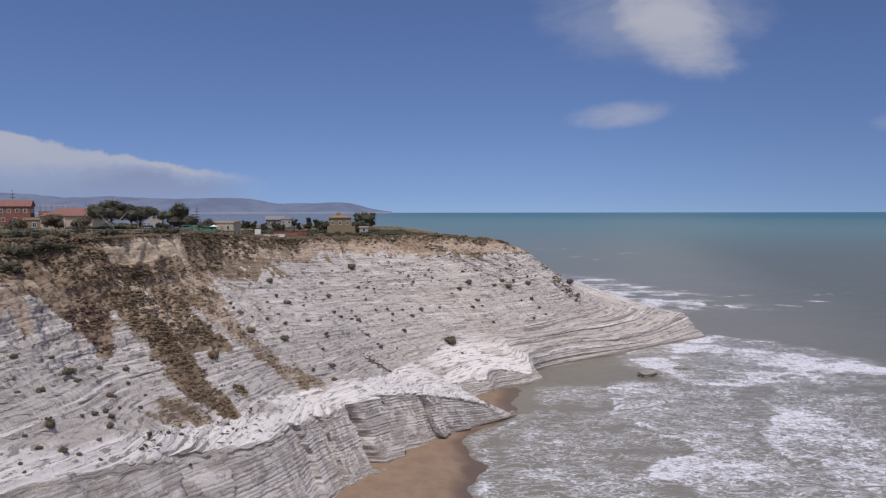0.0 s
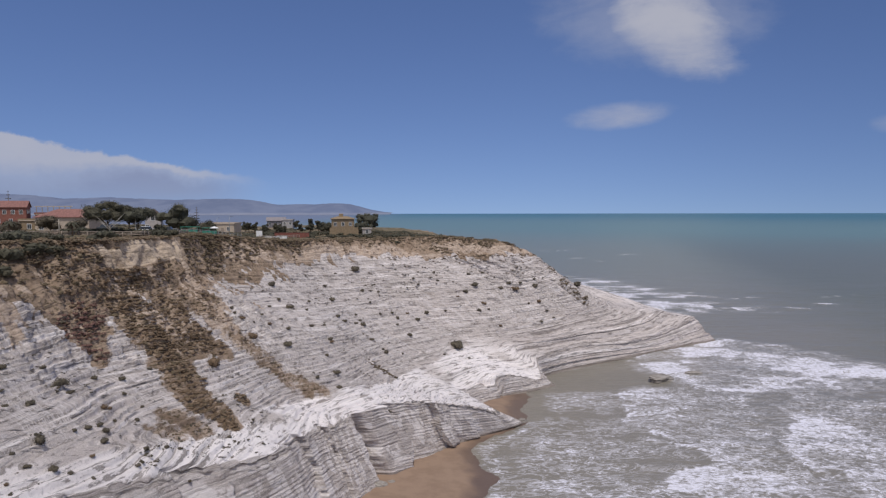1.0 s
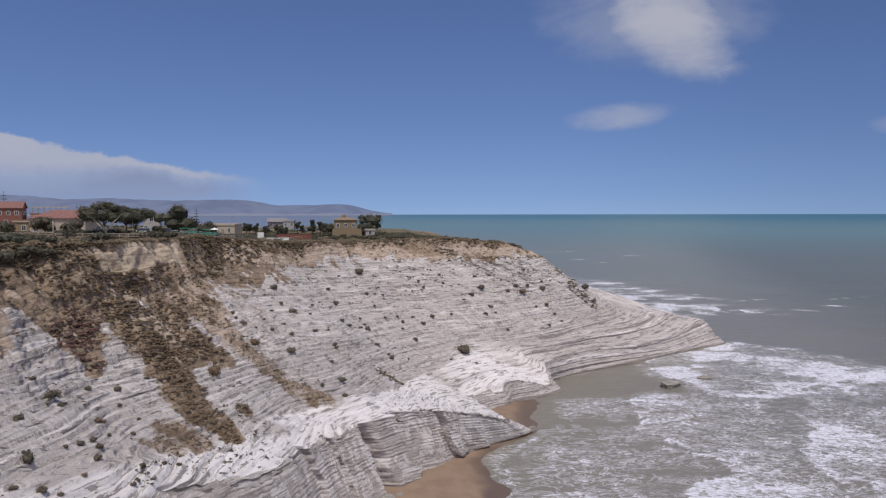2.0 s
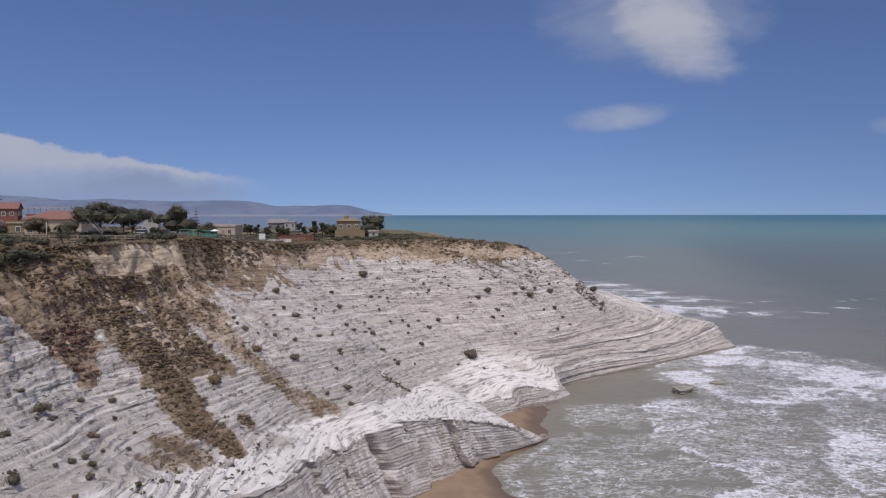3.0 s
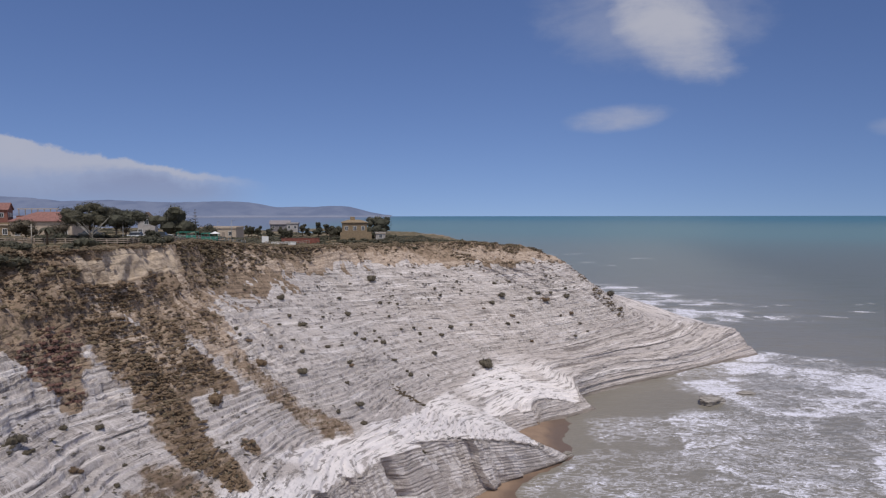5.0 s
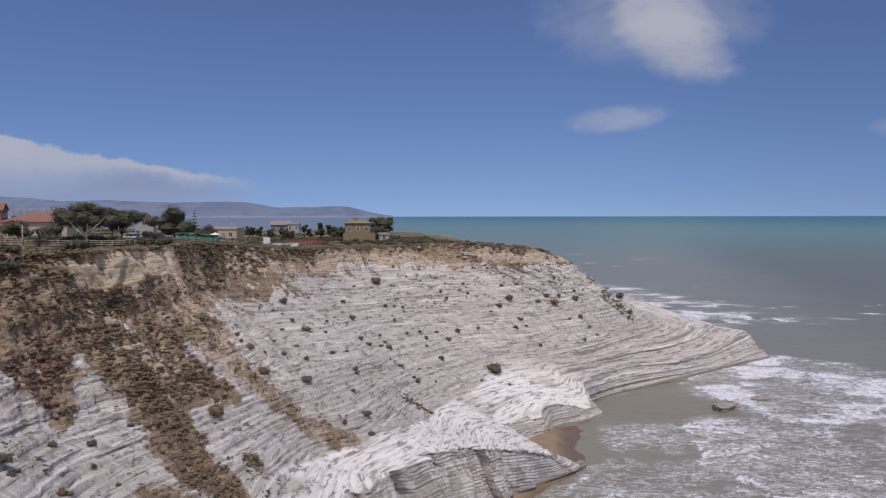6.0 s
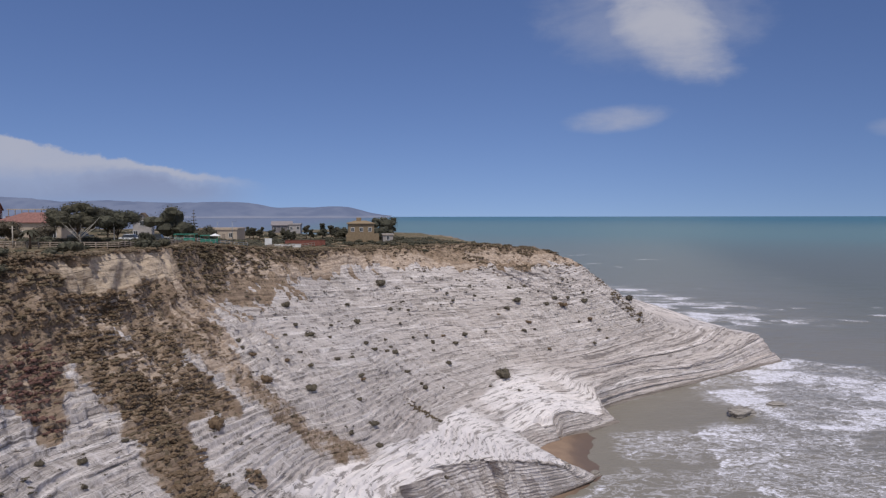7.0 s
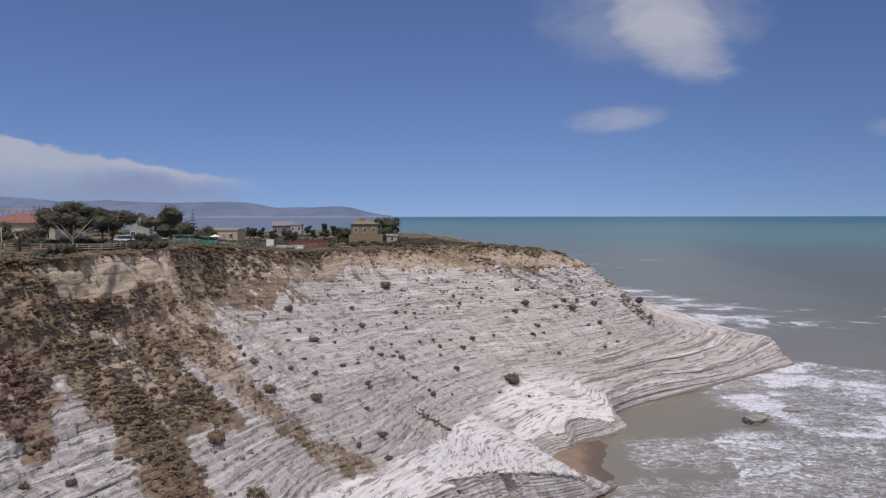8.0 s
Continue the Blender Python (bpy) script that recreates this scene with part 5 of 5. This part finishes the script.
round_tree(-49, 257, 5.0, 3.2, 21)
round_tree(-44.5, 262, 4.0, 2.6, 22)
for k, (x, y, h) in enumerate(((-64, 270, 5.6), (-58.5, 272, 6.4), (-54.5, 268, 6.0), (-69, 262, 4.4), (-76, 252, 5.6), (-73, 256, 4.6))):
    round_tree(x, y, h, 1.5, 30 + k, None, "small slim dark tree on the plateau")
for k, (x, y, h) in enumerate(((-80, 258, 5.2), (-82.5, 262, 4.6), (-71, 264, 4.2), (-67, 259, 4.0), (-61.5, 266, 4.6), (-56.5, 262, 4.4), (-52.5, 264, 5.0), (-50.0, 268, 4.4), (-33.5, 256, 3.4))):
    round_tree(x, y, h, 1.9 if k % 2 else 1.4, 60 + k, None, "small dark tree in the row along the lane", "row of small trees")
spire_tree(-75, 192, 8.2, 1.4, 3)
spire_tree(-160, 236, 13.0, 2.6, 4)
spire_tree(-38.5, 312, 8.8, 1.0, 5)
palm(-75.5, 130.5, 3.4, 41)
palm(-95.0, 141.0, 3.8, 42)
bare_tree(-69.5, 133.0, 5.2, 43)

# hedge bushes behind the fence
bush = shrub_mesh(20, M_PINE)
rng = random.Random(9)
for k in range(44):
    x, y = -82 + 22 * k / 43 + rng.uniform(-0.6, 0.6), 135.5 + 8.0 * rng.random()
    r = rng.uniform(1.0, 1.9)
    ob = tagged(new("bush", bush), "dark green bush behind the roadside fence", "bush", "hedge bushes")
    ob.matrix_world = pose(x, y, ground_z(x, y) - 0.1, 0, 0, rng.uniform(0, 360)) @ Matrix.Diagonal((r, r, r * rng.uniform(0.8, 1.2), 1))
for k in range(22):
    x, y = -80 + 15 * rng.random(), 103 + 26 * rng.random()
    if x > -66 - 0.35 * (119 - y):
        x -= 6
    r = rng.uniform(1.2, 2.3)
    ob = tagged(new("bush", bush), "broad dark green bush on the cliff top", "bush", "cliff-top bushes")
    ob.matrix_world = pose(x, y, ground_z(x, y) - 0.2, 0, 0, rng.uniform(0, 360)) @ Matrix.Diagonal((r, r, r * rng.uniform(0.7, 1.0), 1))
for x, y, r in ((-68.5, 101.4, 3.0), (-67.2, 105.8, 2.8), (-67.4, 98.0, 2.4), (-65.4, 108.2, 2.2), (-70.5, 106.5, 3.0), (-72.5, 110.5, 2.8), (-76.0, 116.0, 3.0), (-80.5, 121.5, 2.8), (-83.5, 127.0, 2.6), (-66.8, 111.5, 1.8),
                (-63.8, 116.5, 1.5), (-86.5, 131.5, 2.6)):
    ob = tagged(new("bush", bush), "big dense dark green bush on the cliff edge", "bush", "cliff-edge bushes")
    ob.matrix_world = pose(x, y, ground_z(x, y) - 0.4, 0, 0, rng.uniform(0, 360)) @ Matrix.Diagonal((r, r, r * rng.uniform(0.7, 0.9), 1))
for k in range(100):
    x, y = -70 + 52 * k / 99 + rng.uniform(-2, 2), 226 + 34 * rng.random()
    r = rng.uniform(0.9, 2.0)
    ob = tagged(new("bush", bush), "dark green bush on the far plateau", "bush", "plateau bushes")
    ob.matrix_world = pose(x, y, ground_z(x, y) - 0.1, 0, 0, rng.uniform(0, 360)) @ Matrix.Diagonal((r, r, r * rng.uniform(0.7, 1.0), 1))


# ---------------------------------------------------------------- the plateau: road, fences, vehicles
def fence(points, height, gap, mat, label, rails=(0.45, 0.9), thick=0.11, group="fences"):
    x0, y0 = points[0]
    t = thing("fence", x0, y0, ground_z(x0, y0), 0, label, "fence", group)
    z0 = t.matrix_world.translation.z
    for (ax, ay), (bx, by) in zip(points, points[1:]):
        n = max(1, round(math.hypot(bx - ax, by - ay) / gap))
        feet = [(ax + (bx - ax) * k / n, ay + (by - ay) * k / n) for k in range(n + 1)]
        feet = [(px - x0, py - y0, ground_z(px, py) - z0) for px, py in feet]
        for px, py, pz in feet:
            part("post", tube([(px, py, pz - 0.3), (px, py, pz + height)], [thick * 0.6, thick * 0.55], 6), mat, t)
        for p, q in zip(feet, feet[1:]):
            for r in rails:
                part("rail", tube([(p[0], p[1], p[2] + r * height), (q[0], q[1], q[2] + r * height)], [thick * 0.45, thick * 0.45], 5), mat, t)
    return t


fence([(-97, 134), (-80, 131.5), (-62.5, 131), (-62.5, 147), (-63.5, 157)], 1.05, 1.8, M_WOOD, "weathered brown wooden post-and-rail roadside fence", (0.35, 0.65, 0.93), 0.16)
fence([(-76, 160), (-67.5, 160)], 1.0, 1.1, M_WHITE, "white painted rail fence along the road", (0.3, 0.6, 0.92), 0.16)
fence([(-67, 158), (-61.5, 163), (-57, 176)], 1.0, 1.5, M_METAL, "grey metal railing on the cliff top", (0.5, 0.95), 0.10)
fence([(-55, 186), (-48, 205)], 1.0, 1.6, M_WOOD, "weathered brown wooden post-and-rail roadside fence", (0.5, 0.93), 0.14)


def car(x, y, turn, paint, label):
    t = thing("car", x, y, ground_z(x, y) + 0.02, turn, label, "car", "parked vehicles")
    bm = box(4.2, 1.7, 0.62, 0, 0, 0.32, 0.14)
    part("body", bm, paint, t)
    bm = box(2.5, 1.5, 0.58, -0.15, 0, 0.92)
    for v in bm.verts:
        if v.co.z > 1.2:
            v.co.x *= 0.72
            v.co.y *= 0.86
    part("cabin", bm, M_GLASS, t, "dark glazed cabin")
    part("top", box(1.75, 1.25, 0.07, -0.15, 0, 1.49, 0.02), paint, t)
    for sx in (-1.3, 1.3):
        for sy in (-0.78, 0.78):
            w = part("wheel", tube([(sx, sy - 0.1, 0.32), (sx, sy + 0.1, 0.32)], [0.32, 0.32], 14), M_TYRE, t)
            part("rim", tube([(sx, sy - 0.115, 0.32), (sx, sy + 0.115, 0.32)], [0.18, 0.18], 10), M_METAL, w)
    for sy in (-0.55, 0.55):
        part("headlight", box(0.06, 0.34, 0.14, 2.09, sy, 0.62), M_WHITE, t)
    return t


car(-73.0, 156, 4, M_CAR, "small white car parked behind the fence")
car(-68.2, 156.5, 8, M_DARK, "dark car parked behind the fence")
car(-79.0, 150, 2, M_DARK, "dark car parked beside the road")


def stall(x, y, w, turn, label):
    """A market-like green shelter with a netting front and a white roof sheet."""
    t = thing("shelter", x, y, ground_z(x, y), turn, label, "shelter", "beach-bar shelters")
    for sx in (-w / 2, 0, w / 2):
        for sy in (-1.0, 1.0):
            part("post", box(0.09, 0.09, 2.1, sx, sy, 0), M_GREEN, t)
    part("netting", box(w, 0.05, 1.3, 0, -1.03, 0.1), M_GREEN, t, "green netting screen")
    part("roof", box(w + 0.3, 2.3, 0.08, 0, 0, 2.1), M_GREEN, t)
    return t


stall(-69.0, 172, 4.2, 5, "small green shelter with netting front")
stall(-64.5, 174, 3.6, 8, "small green shelter with netting front")


def parasol(x, y, mat, label):
    t = thing("parasol", x, y, ground_z(x, y), 0, label, "parasol")
    part("pole", tube([(0, 0, 0), (0, 0, 2.4)], [0.03, 0.03], 6), M_METAL, t)
    bm = bmesh.new()
    bmesh.ops.create_cone(bm, cap_ends=False, segments=8, radius1=1.2, radius2=0.03, depth=0.5, matrix=Matrix.Translation((0, 0, 2.3)))
    c = part("canopy", bm, mat, t)
    m = c.modifiers.new("thick", "SOLIDIFY")
    m.thickness = 0.03
    return t


parasol(-62.5, 171.5, M_WHITE, "open white parasol beside the green shelter")


def pole(x, y, height, label, mat=None, arm=0.0):
    t = thing("lamp_post" if arm else "utility_pole", x, y, ground_z(x, y) - 0.2, 0, label, "pole", "poles")
    part("shaft", tube([(0, 0, 0), (0, 0, height)], [0.10, 0.06], 8), mat or M_WOOD, t)
    if arm:
        part("arm", tube([(0, 0, height - 0.1), (0.5 * arm, 0, height + 0.15), (arm, 0, height + 0.15)], [0.05, 0.04, 0.04], 6), mat or M_METAL, t)
        part("lamp_head", box(0.5, 0.2, 0.12, arm, 0, height + 0.08, 0.03), M_METAL, t)
    else:
        part("crossbar", box(0.9, 0.08, 0.1, 0, 0, height - 0.4), M_WOOD, t)
    return t


pole(-85.5, 152, 6.0, "dark wooden utility pole by the red roof")
pole(-70.2, 206, 6.5, "slim grey street lamp", M_METAL, 0.9)
pole(-78.5, 131.2, 3.6, "pale concrete fence pole", M_PALE)
pole(-66.0, 136.5, 4.6, "pale wooden pole between the pines", M_PALE)
pole(-88.0, 245, 5.5, "slim grey street lamp", M_METAL, 0.8)


def sign(x, y, w, h, mat, label, lift=1.0):
    t = thing("sign_board", x, y, ground_z(x, y), 8, label, "sign")
    for sx in (-w * 0.35, w * 0.35):
        part("leg", box(0.08, 0.08, lift + 0.1, sx, 0.05, 0), M_METAL, t)
    part("board", box(w, 0.05, h, 0, 0, lift, 0.01), mat, t)
    return t


sign(-56.5, 191, 1.7, 1.6, M_WHITE, "blank white notice board on two legs", 0.7)


def low_wall(x, y, w, h, turn, mat, label):
    t = thing("low_wall", x, y, ground_z(x, y) - 0.2, turn, label, "wall")
    part("body", box(w, 0.3, h + 0.2, 0, 0, 0, 0.03), mat, t)
    part("coping", box(w + 0.1, 0.42, 0.09, 0, 0, h + 0.2, 0.02), mat, t)
    return t


low_wall(-53.0, 196, 6.5, 0.5, 6, M_WHITE, "low white wall at the cliff-top lane")
low_wall(-52.0, 212, 11.0, 1.7, 6, M_RUST, "rust-red screen wall along the lane")


# ---------------------------------------------------------------- rocks at the water's edge
def boulder(x, y, z, sx, sy, sz, seed, label, turn=0.0):
    bm = bmesh.new()
    bmesh.ops.create_icosphere(bm, subdivisions=4, radius=1.0)
    co = np.array([v.co for v in bm.verts])
    d = 1 + 0.22 * fbm(co[:, 0] * 1.2 + seed, co[:, 1] * 1.2, co[:, 2] * 1.2, seed, 4) + 0.05 * np.round(2.5 * fbm(co[:, 2] * 3.0, co[:, 0] * 0.3, 0, seed + 3, 2))
    for v, k in zip(bm.verts, d):
        v.co = v.co * float(k)
        v.co.z = math.copysign(abs(v.co.z) ** 0.8, v.co.z)
        v.co = Vector((v.co.x * sx, v.co.y * sy, v.co.z * sz))
    ob = part("rock", bm, M_ROCK)
    ob.matrix_world = pose(x, y, z, 0, 6, turn)
    return tagged(ob, label, "rock", "shore rocks")


def rock_material():
    mat, n, b = shader("wet_marl_rock", 0.65, 0.35)
    place = n.add("ShaderNodeTexCoord").outputs["Object"]
    sep = n.add("ShaderNodeSeparateXYZ", {0: place}).outputs
    band = n.noise(n.xyz(n.m("MULTIPLY", sep[0], 0.3), n.m("MULTIPLY", sep[1], 0.3), n.m("MULTIPLY", sep[2], 4.0)), 1.0, 5.0, 0.65)
    grain = n.noise(place, 3.0, 6.0, 0.7)
    c = n.mix(n.ramp(band, 0.35, 0.65), (0.20, 0.175, 0.15), (0.42, 0.38, 0.34))
    n.link(n.mix(n.m("MULTIPLY", n.ramp(grain, 0.5, 0.7), 0.5), c, (0.13, 0.11, 0.09)), b.inputs["Base Color"])
    bump(n, b, n.m("ADD", band, grain), 0.8, 0.3)
    return mat


M_ROCK = rock_material()
boulder(63.5, 197, 0.2, 5.0, 2.4, 1.5, 5, "low flat grey rock washed by the surf", 35)
boulder(77, 205, -0.05, 3.0, 1.6, 0.8, 6, "low flat grey rock washed by the surf", 20)
for k, (x, y, s) in enumerate(((-14.8, 121.2, 1.3), (-12.6, 122.8, 1.0), (-15.6, 119.0, 0.9), (-11.4, 124.6, 0.6), (-9.6, 127.0, 0.5), (16.5, 159.5, 0.9), (14.0, 157.4, 0.7))):
    boulder(x, y, 0.75 * s if x < 0 else 0.2, s * 1.2, s, s * 0.8, 50 + k, "fallen block of pale marl at the cliff's foot", 40 * k)
